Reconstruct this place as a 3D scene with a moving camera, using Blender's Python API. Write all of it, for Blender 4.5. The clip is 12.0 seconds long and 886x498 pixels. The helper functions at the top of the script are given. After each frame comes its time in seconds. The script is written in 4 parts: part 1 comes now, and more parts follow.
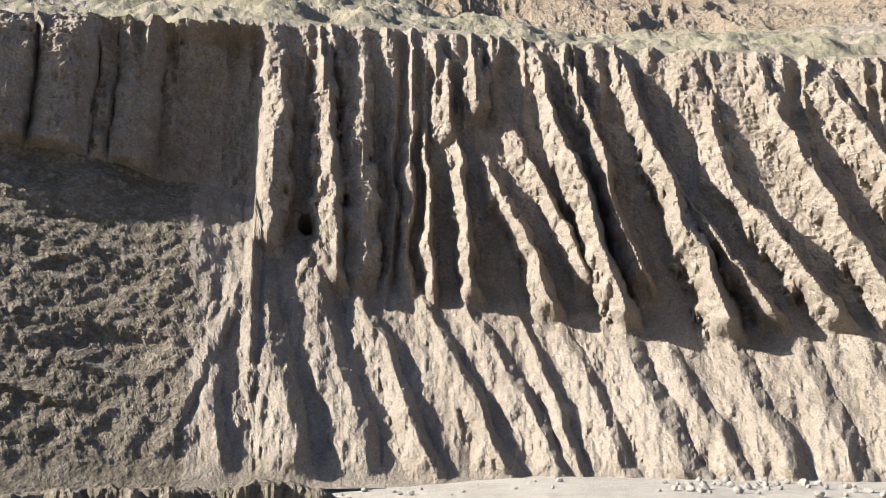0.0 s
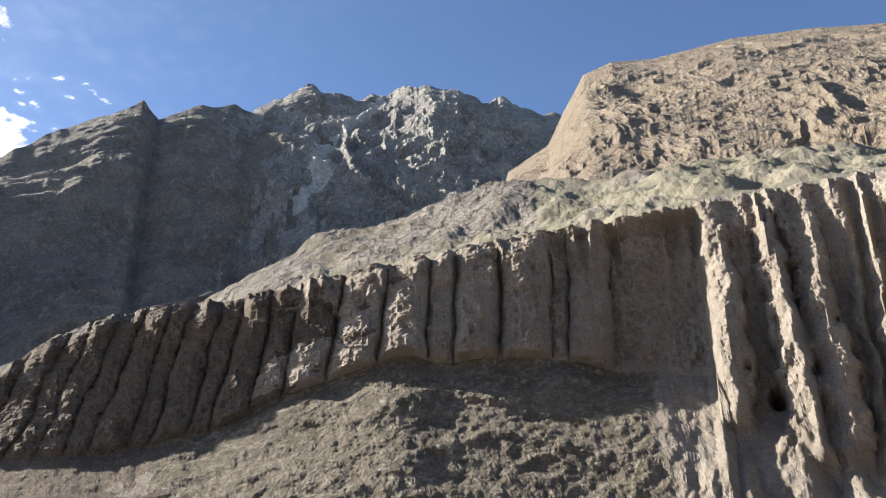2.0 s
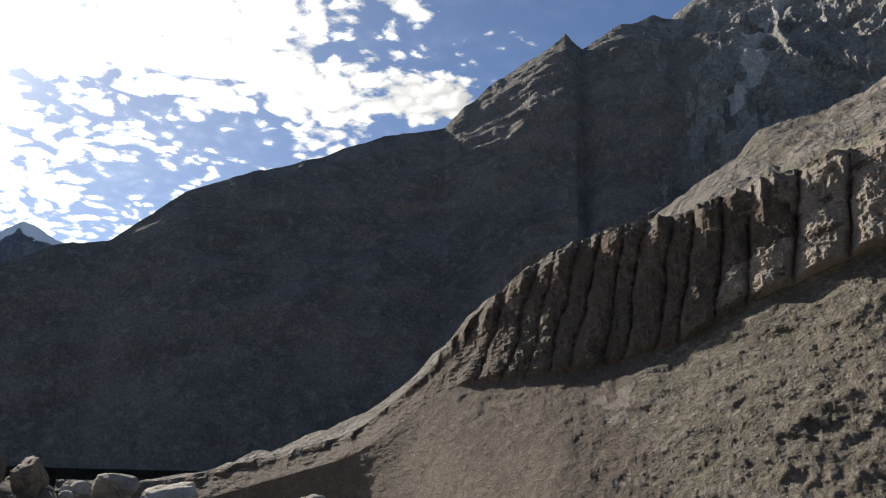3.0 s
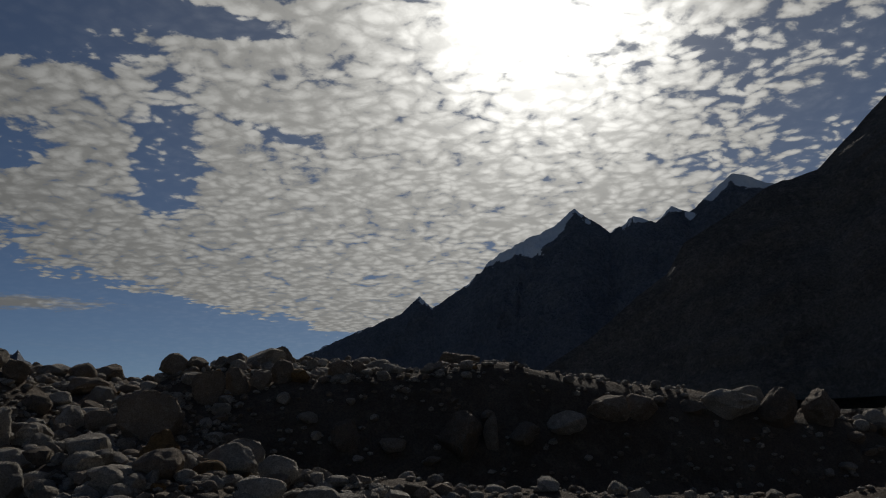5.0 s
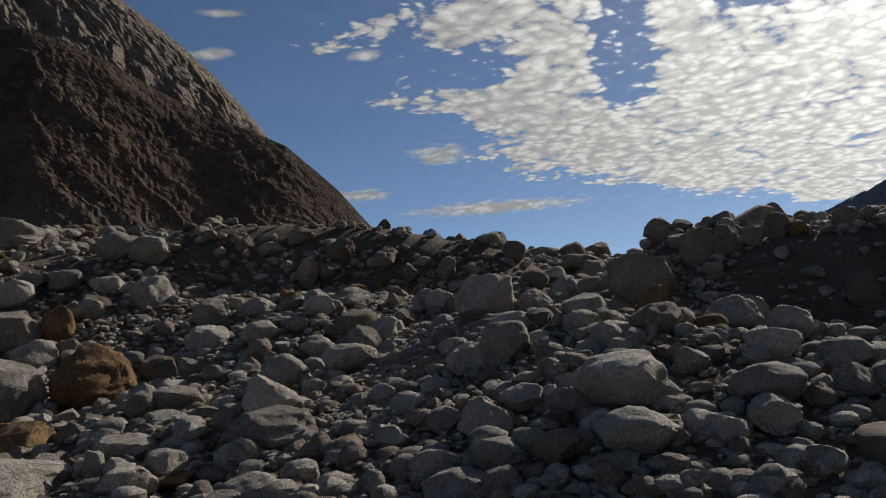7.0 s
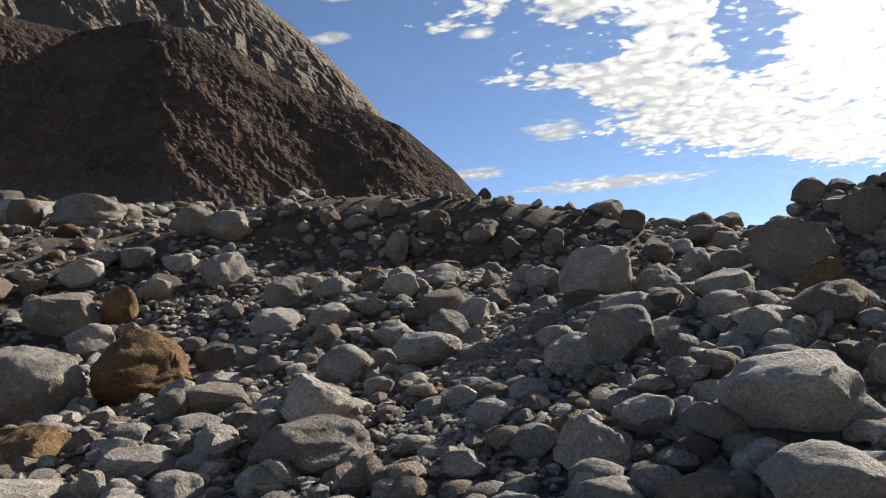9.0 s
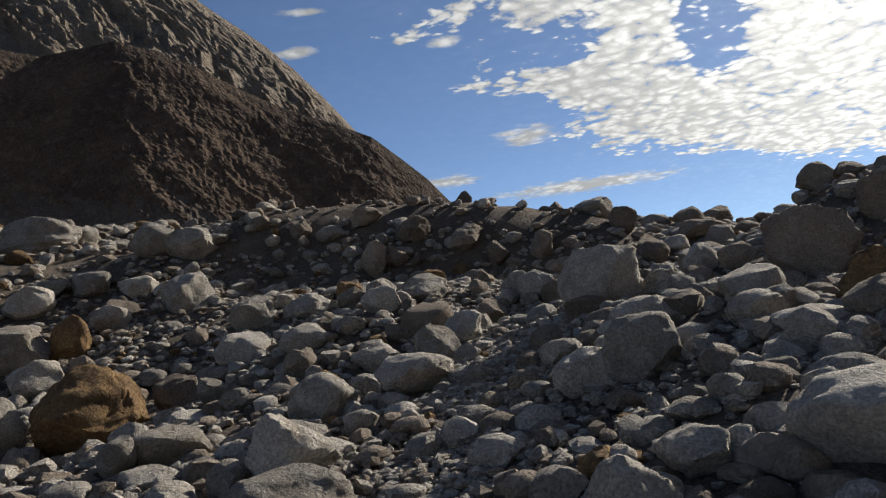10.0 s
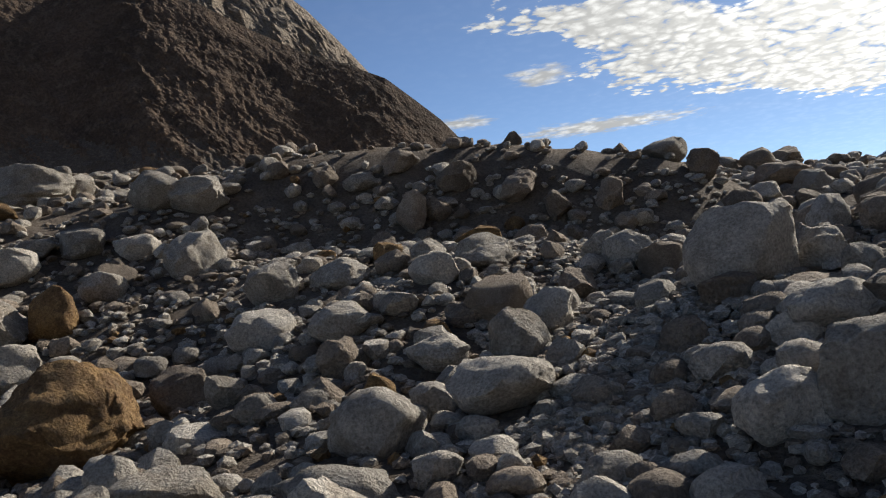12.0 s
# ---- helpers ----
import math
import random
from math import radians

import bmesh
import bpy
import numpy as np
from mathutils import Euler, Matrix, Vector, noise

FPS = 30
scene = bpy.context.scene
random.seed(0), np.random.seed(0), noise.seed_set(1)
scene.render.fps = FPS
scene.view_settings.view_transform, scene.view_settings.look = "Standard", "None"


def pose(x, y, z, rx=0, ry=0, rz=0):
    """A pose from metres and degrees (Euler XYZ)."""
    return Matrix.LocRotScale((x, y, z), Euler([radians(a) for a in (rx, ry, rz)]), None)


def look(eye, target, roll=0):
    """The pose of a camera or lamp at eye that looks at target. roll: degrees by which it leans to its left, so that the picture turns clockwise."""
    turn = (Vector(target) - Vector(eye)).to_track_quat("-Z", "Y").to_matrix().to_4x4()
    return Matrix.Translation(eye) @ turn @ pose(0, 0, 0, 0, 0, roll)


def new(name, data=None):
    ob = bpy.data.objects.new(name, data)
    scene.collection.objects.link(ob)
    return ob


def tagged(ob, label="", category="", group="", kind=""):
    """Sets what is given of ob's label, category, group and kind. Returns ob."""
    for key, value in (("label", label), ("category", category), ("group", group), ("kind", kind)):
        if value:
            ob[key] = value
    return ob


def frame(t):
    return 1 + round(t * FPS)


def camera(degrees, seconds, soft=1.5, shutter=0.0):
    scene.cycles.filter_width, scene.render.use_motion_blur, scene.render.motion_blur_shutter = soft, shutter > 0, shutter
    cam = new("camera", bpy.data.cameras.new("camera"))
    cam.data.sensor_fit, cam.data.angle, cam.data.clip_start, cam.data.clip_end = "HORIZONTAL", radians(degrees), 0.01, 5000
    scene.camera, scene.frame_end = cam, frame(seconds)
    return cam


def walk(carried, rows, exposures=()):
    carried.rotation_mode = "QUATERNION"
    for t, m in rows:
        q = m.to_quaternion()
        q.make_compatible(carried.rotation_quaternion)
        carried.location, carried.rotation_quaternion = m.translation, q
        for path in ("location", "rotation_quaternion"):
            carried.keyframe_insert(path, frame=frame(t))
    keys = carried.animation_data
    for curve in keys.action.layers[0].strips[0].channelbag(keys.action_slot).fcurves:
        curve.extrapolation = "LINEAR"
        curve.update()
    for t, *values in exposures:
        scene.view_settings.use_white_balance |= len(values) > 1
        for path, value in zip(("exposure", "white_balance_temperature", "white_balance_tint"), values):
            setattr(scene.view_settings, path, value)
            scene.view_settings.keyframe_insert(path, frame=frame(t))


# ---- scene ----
cam = camera(55.4, 12.0, soft=1.1)
PATH = [
    (0.0, pose(0.00, 0.00, 1.50, 100.00, -0.00, 0.00)),
    (0.5, pose(0.00, 0.00, 1.50, 105.70, -0.97, 3.71)),
    (1.0, pose(0.00, 0.00, 1.50, 109.44, 0.05, 6.02)),
    (1.5, pose(0.00, 0.00, 1.50, 112.59, 1.08, 14.57)),
    (2.0, pose(0.00, 0.00, 1.50, 112.61, 0.28, 31.23)),
    (2.5, pose(0.00, 0.00, 1.50, 109.45, -1.06, 46.62)),
    (2.7, pose(0.00, 0.00, 1.50, 108.11, -1.37, 52.83)),
    (4.3, pose(-0.10, -0.09, 1.49, 103.70, 0.49, 96.62)),
    (4.5, pose(-0.12, -0.15, 1.49, 103.29, 0.61, 100.58)),
    (5.0, pose(-0.13, -0.20, 1.50, 102.23, 1.75, 110.24)),
    (5.5, pose(-0.11, -0.24, 1.48, 101.07, 2.52, 119.77)),
    (6.0, pose(-0.16, -0.31, 1.46, 100.34, 1.83, 128.13)),
    (6.5, pose(-0.26, -0.37, 1.44, 98.01, 2.99, 134.34)),
    (7.0, pose(-0.60, -0.60, 1.31, 95.95, 3.87, 142.31)),
    (7.5, pose(-0.84, -0.84, 1.29, 95.72, 4.81, 147.41)),
    (7.7, pose(-0.92, -0.93, 1.30, 96.04, 5.22, 147.84)),
    (9.3, pose(-1.61, -1.73, 1.41, 94.76, 3.63, 150.48)),
    (9.5, pose(-1.67, -1.84, 1.45, 94.58, 4.32, 150.09)),
    (10.0, pose(-1.81, -2.19, 1.42, 95.46, 6.60, 148.86)),
    (10.5, pose(-1.94, -2.52, 1.55, 95.41, 7.43, 148.11)),
    (11.0, pose(-1.94, -2.88, 1.52, 93.65, 7.08, 151.66)),
    (11.5, pose(-2.07, -3.16, 1.59, 93.00, 6.32, 150.34)),
    (12.0, pose(-2.25, -3.52, 1.67, 91.67, 6.80, 149.85)),
]
EXPOSURES = [(0.0, 1.6), (0.5, 1.9), (1.0, 1.95), (1.5, 1.75), (2.0, 1.55), (2.5, 1.1), (2.7, 0.95), (4.3, -1.0), (4.5, -1.2), (5.0, -1.65),
             (5.5, -1.7), (6.0, -1.6), (6.5, -1.15), (7.0, -0.35), (7.5, 0.6), (9.3, 0.65), (10.0, 0.25), (10.5, 0.1), (11.0, 0.35), (12.0, 0.4)]
walk(cam, PATH, EXPOSURES)

# ---- sky, clouds and sun ----
SUN_AZ, SUN_EL = 102.0, 28.5      # azimuths turn left from +y


def toward(az, el):
    a, e = radians(az), radians(el)
    return Vector((-math.sin(a) * math.cos(e), math.cos(a) * math.cos(e), math.sin(e)))


class Nodes:
    """Short hand for node graphs."""

    def __init__(self, tree):
        self.tree = tree

    def add(self, kind, **values):
        node = self.tree.nodes.new("ShaderNode" + kind)
        for key, value in values.items():
            if key == "op":
                node.operation = value
            elif key == "clamp":
                node.use_clamp = value
            elif key == "blend":
                node.blend_type = value
            elif key == "metric":
                node.distance = value
            elif key == "feature":
                node.feature = value
        return node

    def put(self, socket, value):
        if hasattr(value, "is_output"):
            self.tree.links.new(value, socket)
        elif value is not None:
            socket.default_value = value

    def math(self, op, a, b=None, c=None, clamp=False):
        node = self.add("Math", op=op, clamp=clamp)
        for i, v in enumerate((a, b, c)):
            self.put(node.inputs[i], v)
        return node.outputs[0]

    def vec(self, op, a, b=None):
        node = self.add("VectorMath", op=op)
        self.put(node.inputs[0], a)
        if b is not None:
            self.put(node.inputs[1], b)
        return node.outputs["Value"] if op in ("DOT_PRODUCT", "LENGTH") else node.outputs[0]

    def noise(self, vector, scale, detail=4.0, rough=0.55, distort=0.0):
        node = self.add("TexNoise")
        self.put(node.inputs["Vector"], vector)
        for key, v in (("Scale", scale), ("Detail", detail), ("Roughness", rough), ("Distortion", distort)):
            node.inputs[key].default_value = v
        return node.outputs[0]

    def noise_color(self, vector, scale):
        node = self.add("TexNoise")
        self.put(node.inputs["Vector"], vector)
        node.inputs["Scale"].default_value = scale
        return node.outputs["Color"]

    def voronoi(self, vector, scale, feature="F1", smooth=0.4, random_=1.0):
        node = self.add("TexVoronoi", feature=feature)
        self.put(node.inputs["Vector"], vector)
        node.inputs["Scale"].default_value = scale
        node.inputs["Randomness"].default_value = random_
        if feature == "SMOOTH_F1":
            node.inputs["Smoothness"].default_value = smooth
        return node.outputs["Distance"]

    def ramp(self, value, low, high, a=0.0, b=1.0, smooth=True):
        node = self.add("MapRange")
        node.interpolation_type = "SMOOTHSTEP" if smooth else "LINEAR"
        for i, v in enumerate((value, low, high, a, b)):
            self.put(node.inputs[i], v)
        return node.outputs[0]

    def mix(self, fac, a, b, blend="MIX"):
        node = self.tree.nodes.new("ShaderNodeMix")
        node.data_type, node.blend_type = "RGBA", blend
        self.put(node.inputs["Factor"], fac)
        self.put(node.inputs["A"], (*a, 1) if isinstance(a, tuple) and len(a) == 3 else a)
        self.put(node.inputs["B"], (*b, 1) if isinstance(b, tuple) and len(b) == 3 else b)
        return node.outputs["Result"]

    def scaled(self, vector, s):
        node = self.add("Mapping")
        self.put(node.inputs["Vector"], vector)
        node.inputs["Scale"].default_value = s
        return node.outputs[0]


def make_sky():
    world = bpy.data.worlds.new("sky")
    scene.world = world
    world.use_nodes = True
    n = Nodes(world.node_tree)
    back = world.node_tree.nodes["Background"]
    sky = n.add("TexSky")
    sky.sky_type, sky.sun_disc = "NISHITA", False
    sky.sun_elevation, sky.sun_rotation = radians(SUN_EL), radians(-SUN_AZ)
    sky.altitude, sky.air_density, sky.dust_density, sky.ozone_density = 3600, 0.85, 0.3, 2.6
    way = n.add("TexCoord").outputs["Generated"]
    parts = n.add("SeparateXYZ")
    n.put(parts.inputs[0], way)
    up = n.math("MAXIMUM", parts.outputs[2], 0.04)
    px, py = n.math("DIVIDE", parts.outputs[0], up), n.math("DIVIDE", parts.outputs[1], up)
    flat = n.add("CombineXYZ")
    n.put(flat.inputs[0], px), n.put(flat.inputs[1], py)
    plane = flat.outputs[0]
    # the sheet of cloudlets, with ragged borders
    edge = n.math("MINIMUM", n.math("SUBTRACT", -1.42, px), n.math("ADD", py, 3.95))
    edge = n.math("MINIMUM", edge, n.math("SUBTRACT", 1.02, py))
    slant = n.math("ADD", n.math("MULTIPLY", px, -0.645), n.math("MULTIPLY", py, 0.766))
    edge = n.math("MINIMUM", edge, n.math("ADD", slant, 0.75))
    edge = n.math("ADD", edge, n.math("MULTIPLY", n.math("SUBTRACT", n.noise(plane, 2.3, 6, 0.62), 0.5), 1.5))
    sheet = n.ramp(edge, -0.22, 0.3)
    # the cloudlets have thickness, so they foreshorten less than a flat sheet
    rise = n.math("ADD", n.math("MAXIMUM", parts.outputs[2], 0.0), 0.13)
    dome = n.add("CombineXYZ")
    n.put(dome.inputs[0], n.math("DIVIDE", parts.outputs[0], rise)), n.put(dome.inputs[1], n.math("DIVIDE", parts.outputs[1], rise))
    dome = dome.outputs[0]
    warp = n.vec("ADD", dome, n.vec("MULTIPLY", n.vec("SUBTRACT", n.noise_color(dome, 7.0), (0.5, 0.5, 0.5)), (0.10, 0.10, 0)))
    cells = n.voronoi(warp, 25.0, "SMOOTH_F1", 0.25)
    puffs = n.noise(warp, 14.0, 6, 0.66, 0.1)
    fine = n.noise(dome, 42.0, 4, 0.65)
    big = n.noise(plane, 2.4, 5, 0.62)
    lump = n.math("ADD", n.math("MULTIPLY", n.math("SUBTRACT", 0.42, cells), 1.3), n.math("MULTIPLY", n.math("SUBTRACT", puffs, 0.5), 1.9))
    lump = n.math("ADD", lump, n.math("MULTIPLY", n.math("SUBTRACT", fine, 0.5), 0.8))
    body = n.math("ADD", lump, n.math("MULTIPLY", n.math("SUBTRACT", big, 0.5), 2.2))
    body = n.math("ADD", body, n.math("MULTIPLY", n.math("SUBTRACT", sheet, 0.63), 2.15))
    # it thins out beyond the sun, and has two long rents
    body = n.math("SUBTRACT", body, n.math("MULTIPLY", n.ramp(py, -0.4, 0.4, 0.0, 0.95), n.ramp(px, -2.3, -1.8, 1.0, 0.0)))
    for cx, cy, turn, long, wide, deep in ((-2.5, -2.0, 39, 0.8, 0.13, 1.15), (-1.62, -1.16, 130, 0.2, 0.08, 1.5), (-2.33, -1.44, 160, 0.25, 0.06, 0.8), (-2.1, -2.35, 60, 0.35, 0.12, 0.7)):
        rent = n.add("Mapping")
        rent.vector_type = "TEXTURE"
        n.put(rent.inputs["Vector"], plane)
        rent.inputs["Location"].default_value, rent.inputs["Rotation"].default_value, rent.inputs["Scale"].default_value = (cx, cy, 0), (0, 0, radians(turn)), (long, wide, 1)
        body = n.math("SUBTRACT", body, n.ramp(n.vec("LENGTH", rent.outputs[0]), 0.4, 1.5, deep, 0.0))
    cover = n.ramp(body, -0.3, 0.4)
    # single streaks and puffs: azimuth, elevation, breadth and depth in the sky
    for az, el, wide, deep in ((138, 8.5, 0.95, 0.5), (147.6, 9.9, 0.3, 0.3), (156.9, 19.3, 0.10, 0.08), (146.6, 19.1, 0.09, 0.08), (141.7, 12.3, 0.22, 0.32),
                               (344.5, 34.0, 0.05, 0.02), (155.7, 21.8, 0.09, 0.05)):
        way_out = toward(az, el)
        spin = n.add("Mapping")
        spin.vector_type = "TEXTURE"
        n.put(spin.inputs["Vector"], plane)
        spin.inputs["Location"].default_value = (way_out.x / way_out.z, way_out.y / way_out.z, 0)
        spin.inputs["Rotation"].default_value = (0, 0, radians(az))
        spin.inputs["Scale"].default_value = (wide, deep, 1)
        ring = n.math("SUBTRACT", 1.0, n.vec("LENGTH", spin.outputs[0]))
        wisp = n.math("ADD", ring, n.math("MULTIPLY", n.math("SUBTRACT", n.noise(plane, 6.0, 5, 0.65), 0.5), 1.9))
        cover = n.math("MAXIMUM", cover, n.math("MULTIPLY", n.ramp(wisp, 0.05, 0.75), 0.95))
    # thin veil near the sheet
    veil = n.math("MULTIPLY", n.ramp(n.noise(n.scaled(plane, (0.5, 1.4, 1)), 1.3, 4, 0.55), 0.45, 0.85), 0.05)
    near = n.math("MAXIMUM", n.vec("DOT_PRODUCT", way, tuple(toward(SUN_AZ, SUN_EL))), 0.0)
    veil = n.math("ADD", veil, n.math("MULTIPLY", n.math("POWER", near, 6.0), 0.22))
    cover = n.math("MAXIMUM", cover, veil)
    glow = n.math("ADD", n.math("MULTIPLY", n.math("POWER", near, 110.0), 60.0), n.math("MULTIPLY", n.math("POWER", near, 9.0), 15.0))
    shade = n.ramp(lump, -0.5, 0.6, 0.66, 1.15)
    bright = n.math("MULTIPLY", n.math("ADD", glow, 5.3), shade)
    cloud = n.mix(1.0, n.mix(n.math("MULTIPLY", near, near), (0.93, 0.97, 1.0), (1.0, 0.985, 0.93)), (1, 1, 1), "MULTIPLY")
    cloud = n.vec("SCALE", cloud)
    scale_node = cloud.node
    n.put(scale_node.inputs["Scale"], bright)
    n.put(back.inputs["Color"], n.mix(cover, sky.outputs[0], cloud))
    back.inputs["Strength"].default_value = 0.088


make_sky()
sun = new("sun", bpy.data.lights.new("sun", "SUN"))
sun.data.energy, sun.data.angle, sun.data.color = 5.0, radians(0.9), (1.0, 0.93, 0.83)
sun.matrix_basis = look(toward(SUN_AZ, SUN_EL) * 300, (0, 0, 0))


# ---- materials ----
def material(name, tones, size, rough=0.95, bump=0.4, grain=0.05, patch=None, stretch=(1, 1, 1), spec=0.2, per_object=0.0, grain_mix=0.35):
    """Earth or rock: three tones mixed by broad stains and fine grain, with relief. size: metres of a stain."""
    mat = bpy.data.materials.new(name)
    mat.use_nodes = True
    n = Nodes(mat.node_tree)
    bsdf = mat.node_tree.nodes["Principled BSDF"]
    at = n.scaled(n.add("TexCoord").outputs["Object"], stretch)
    if per_object:
        chance = n.math("FRACT", n.math("ADD", n.add("ObjectInfo").outputs["Random"], n.add("NewGeometry").outputs["Random Per Island"]))
        at = n.vec("ADD", at, n.math("MULTIPLY", chance, 40.0))
    broad = n.noise(at, 1 / size, 6, 0.62, 0.4)
    mid = n.noise(at, 5.3 / size, 6, 0.65)
    fine = n.noise(at, 1 / grain, 4, 0.7)
    tone = n.mix(n.ramp(broad, 0.36, 0.64), tones[0], tones[1])
    tone = n.mix(n.math("MULTIPLY", n.ramp(mid, 0.46, 0.7), 0.75), tone, tones[2])
    if patch:
        tone = n.mix(n.math("MULTIPLY", n.ramp(n.noise(at, 1.7 / size, 5, 0.6), patch[1], patch[1] + 0.1), patch[2]), tone, patch[0])
    spread = n.ramp(fine, 0.25, 0.75, 1 - grain_mix, 1 + grain_mix, False)
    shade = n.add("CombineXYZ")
    for i in range(3):
        n.put(shade.inputs[i], spread)
    tone = n.mix(1.0, tone, shade.outputs[0], "MULTIPLY")
    if per_object:
        own = n.math("ADD", n.math("MULTIPLY", chance, per_object), 1 - per_object / 2)
        gain = n.add("CombineXYZ")
        for i in range(3):
            n.put(gain.inputs[i], own)
        tone = n.mix(1.0, tone, gain.outputs[0], "MULTIPLY")
    n.put(bsdf.inputs["Base Color"], tone)
    n.put(bsdf.inputs["Roughness"], rough)
    bsdf.inputs["Specular IOR Level"].default_value = spec
    relief = n.add("Bump")
    relief.inputs["Strength"].default_value, relief.inputs["Distance"].default_value = min(bump, 1.0), grain * 3.5
    n.put(relief.inputs["Height"], n.math("ADD", n.math("MULTIPLY", mid, 1.2), n.math("MULTIPLY", fine, 0.7)))
    n.put(bsdf.inputs["Normal"], relief.outputs[0])
    return mat


EARTH = material("moraine_earth", ((0.248, 0.216, 0.180), (0.203, 0.173, 0.141), (0.288, 0.256, 0.218)), 14, grain=0.4, bump=0.6)
SCREE = material("moraine_scree", ((0.230, 0.201, 0.168), (0.193, 0.166, 0.136), (0.271, 0.241, 0.206)), 16, grain=0.4, bump=0.6)
KNOLL = material("rocky_knoll", ((0.169, 0.146, 0.114), (0.114, 0.099, 0.076), (0.305, 0.269, 0.220)), 9, grain=0.6, bump=0.8, grain_mix=0.45, patch=((0.13, 0.119, 0.08), 0.55, 0.55))
GRASS = material("dry_pasture", ((0.172, 0.161, 0.112), (0.205, 0.184, 0.142), (0.142, 0.137, 0.09)), 16, grain=0.8, bump=0.45)
TAN_ROCK = material("tan_rock", ((0.306, 0.251, 0.189), (0.246, 0.197, 0.146), (0.365, 0.312, 0.244)), 30, grain=1.4, bump=1.0, grain_mix=0.45, patch=((0.23, 0.182, 0.135), 0.6, 0.6))
# both rocks of the ridge are lightened in place of haze before it
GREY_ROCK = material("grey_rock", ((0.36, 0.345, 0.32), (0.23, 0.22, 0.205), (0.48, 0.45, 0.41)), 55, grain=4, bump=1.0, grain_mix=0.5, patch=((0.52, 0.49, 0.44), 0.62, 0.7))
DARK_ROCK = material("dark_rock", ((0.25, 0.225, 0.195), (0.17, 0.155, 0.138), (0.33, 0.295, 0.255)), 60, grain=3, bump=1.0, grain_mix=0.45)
# brown rock, darkened so that its colour holds the hill's shadow
SHADED_HILL_ROCK = material("shaded_brown_hill_rock", ((0.155, 0.104, 0.07), (0.096, 0.067, 0.047), (0.21, 0.152, 0.106)), 18, grain=0.9, bump=1.0, stretch=(1, 1, 0.6), grain_mix=0.5)
# brown scree and earth, dimmed to put in shade at the moraine's left end
DIMMED_BROWN_SCREE = material("dimmed_brown_scree", ((0.145, 0.117, 0.092), (0.110, 0.088, 0.069), (0.185, 0.152, 0.121)), 12, grain=0.5, bump=0.8, grain_mix=0.45)
PALE_ROCK = material("pale_rock", ((0.36, 0.322, 0.262), (0.28, 0.25, 0.20), (0.42, 0.385, 0.325)), 50, grain=3, bump=1.0, grain_mix=0.45)
# blue-grey tones put the haze of distance into the rock's colour
HAZED_ROCK = material("hazed_rock", ((0.24, 0.255, 0.285), (0.19, 0.205, 0.235), (0.30, 0.315, 0.34)), 200, grain=9, bump=1.0)
PALE_SCREE = material("pale_scree", ((0.46, 0.445, 0.42), (0.38, 0.37, 0.345), (0.52, 0.50, 0.475)), 60, grain=4, bump=0.8)
# the faint blue of the snow is distance haze too
SNOW = material("old_snow", ((0.80, 0.82, 0.85), (0.74, 0.76, 0.79), (0.82, 0.83, 0.85)), 90, grain=4, bump=0.4, rough=0.7, grain_mix=0.06)
GROUND = material("stony_ground", ((0.18, 0.144, 0.11), (0.127, 0.101, 0.078), (0.235, 0.194, 0.152)), 0.9, grain=0.025, bump=1.0, grain_mix=0.5)
GRAVEL = material("valley_gravel", ((0.36, 0.338, 0.305), (0.30, 0.28, 0.25), (0.42, 0.396, 0.36)), 7, grain=0.12, bump=0.8, grain_mix=0.4)
GRANITE = material("grey_granite", ((0.492, 0.448, 0.386), (0.345, 0.31, 0.263), (0.595, 0.553, 0.486)), 0.4, grain=0.014, bump=1.0, grain_mix=0.55, per_object=0.6, rough=0.88, patch=((0.27, 0.222, 0.165), 0.55, 0.5))
VALLEY = material("pale_river_stone", ((0.30, 0.285, 0.26), (0.24, 0.226, 0.206), (0.36, 0.34, 0.31)), 0.8, grain=0.05, bump=0.8)
RUSTY = material("rusty_rock", ((0.33, 0.205, 0.09), (0.20, 0.12, 0.06), (0.42, 0.28, 0.13)), 0.25, grain=0.014, bump=1.0, grain_mix=0.55, per_object=0.3, rough=0.9, patch=((0.12, 0.08, 0.05), 0.52, 0.6))
BROWN = material("brown_rock", ((0.32, 0.262, 0.203), (0.235, 0.19, 0.148), (0.395, 0.332, 0.265)), 0.3, grain=0.014, bump=1.0, grain_mix=0.5, per_object=0.5, rough=0.9)


# ---- fractal noise on arrays ----
def lattice(i, j, k, seed):
    h = (i * 374761393 + j * 668265263 + k * 2147483647 + seed * 1274126177) & 0xFFFFFFFF
    h = ((h ^ (h >> 13)) * 1274126177) & 0xFFFFFFFF
    h = ((h ^ (h >> 16)) * 2246822519) & 0xFFFFFFFF
    return ((h ^ (h >> 15)) & 0xFFFFFF) / float(0xFFFFFF) * 2 - 1


def vnoise(x, y, z, seed=0):
    xi, yi, zi = (np.floor(c).astype(np.int64) for c in (x, y, z))
    fx, fy, fz = x - xi, y - yi, z - zi
    fx, fy, fz = (f * f * f * (f * (f * 6 - 15) + 10) for f in (fx, fy, fz))
    out = 0.0
    for a in (0, 1):
        for b in (0, 1):
            for c in (0, 1):
                w = (fx if a else 1 - fx) * (fy if b else 1 - fy) * (fz if c else 1 - fz)
                out = out + w * lattice(xi + a, yi + b, zi + c, seed)
    return out


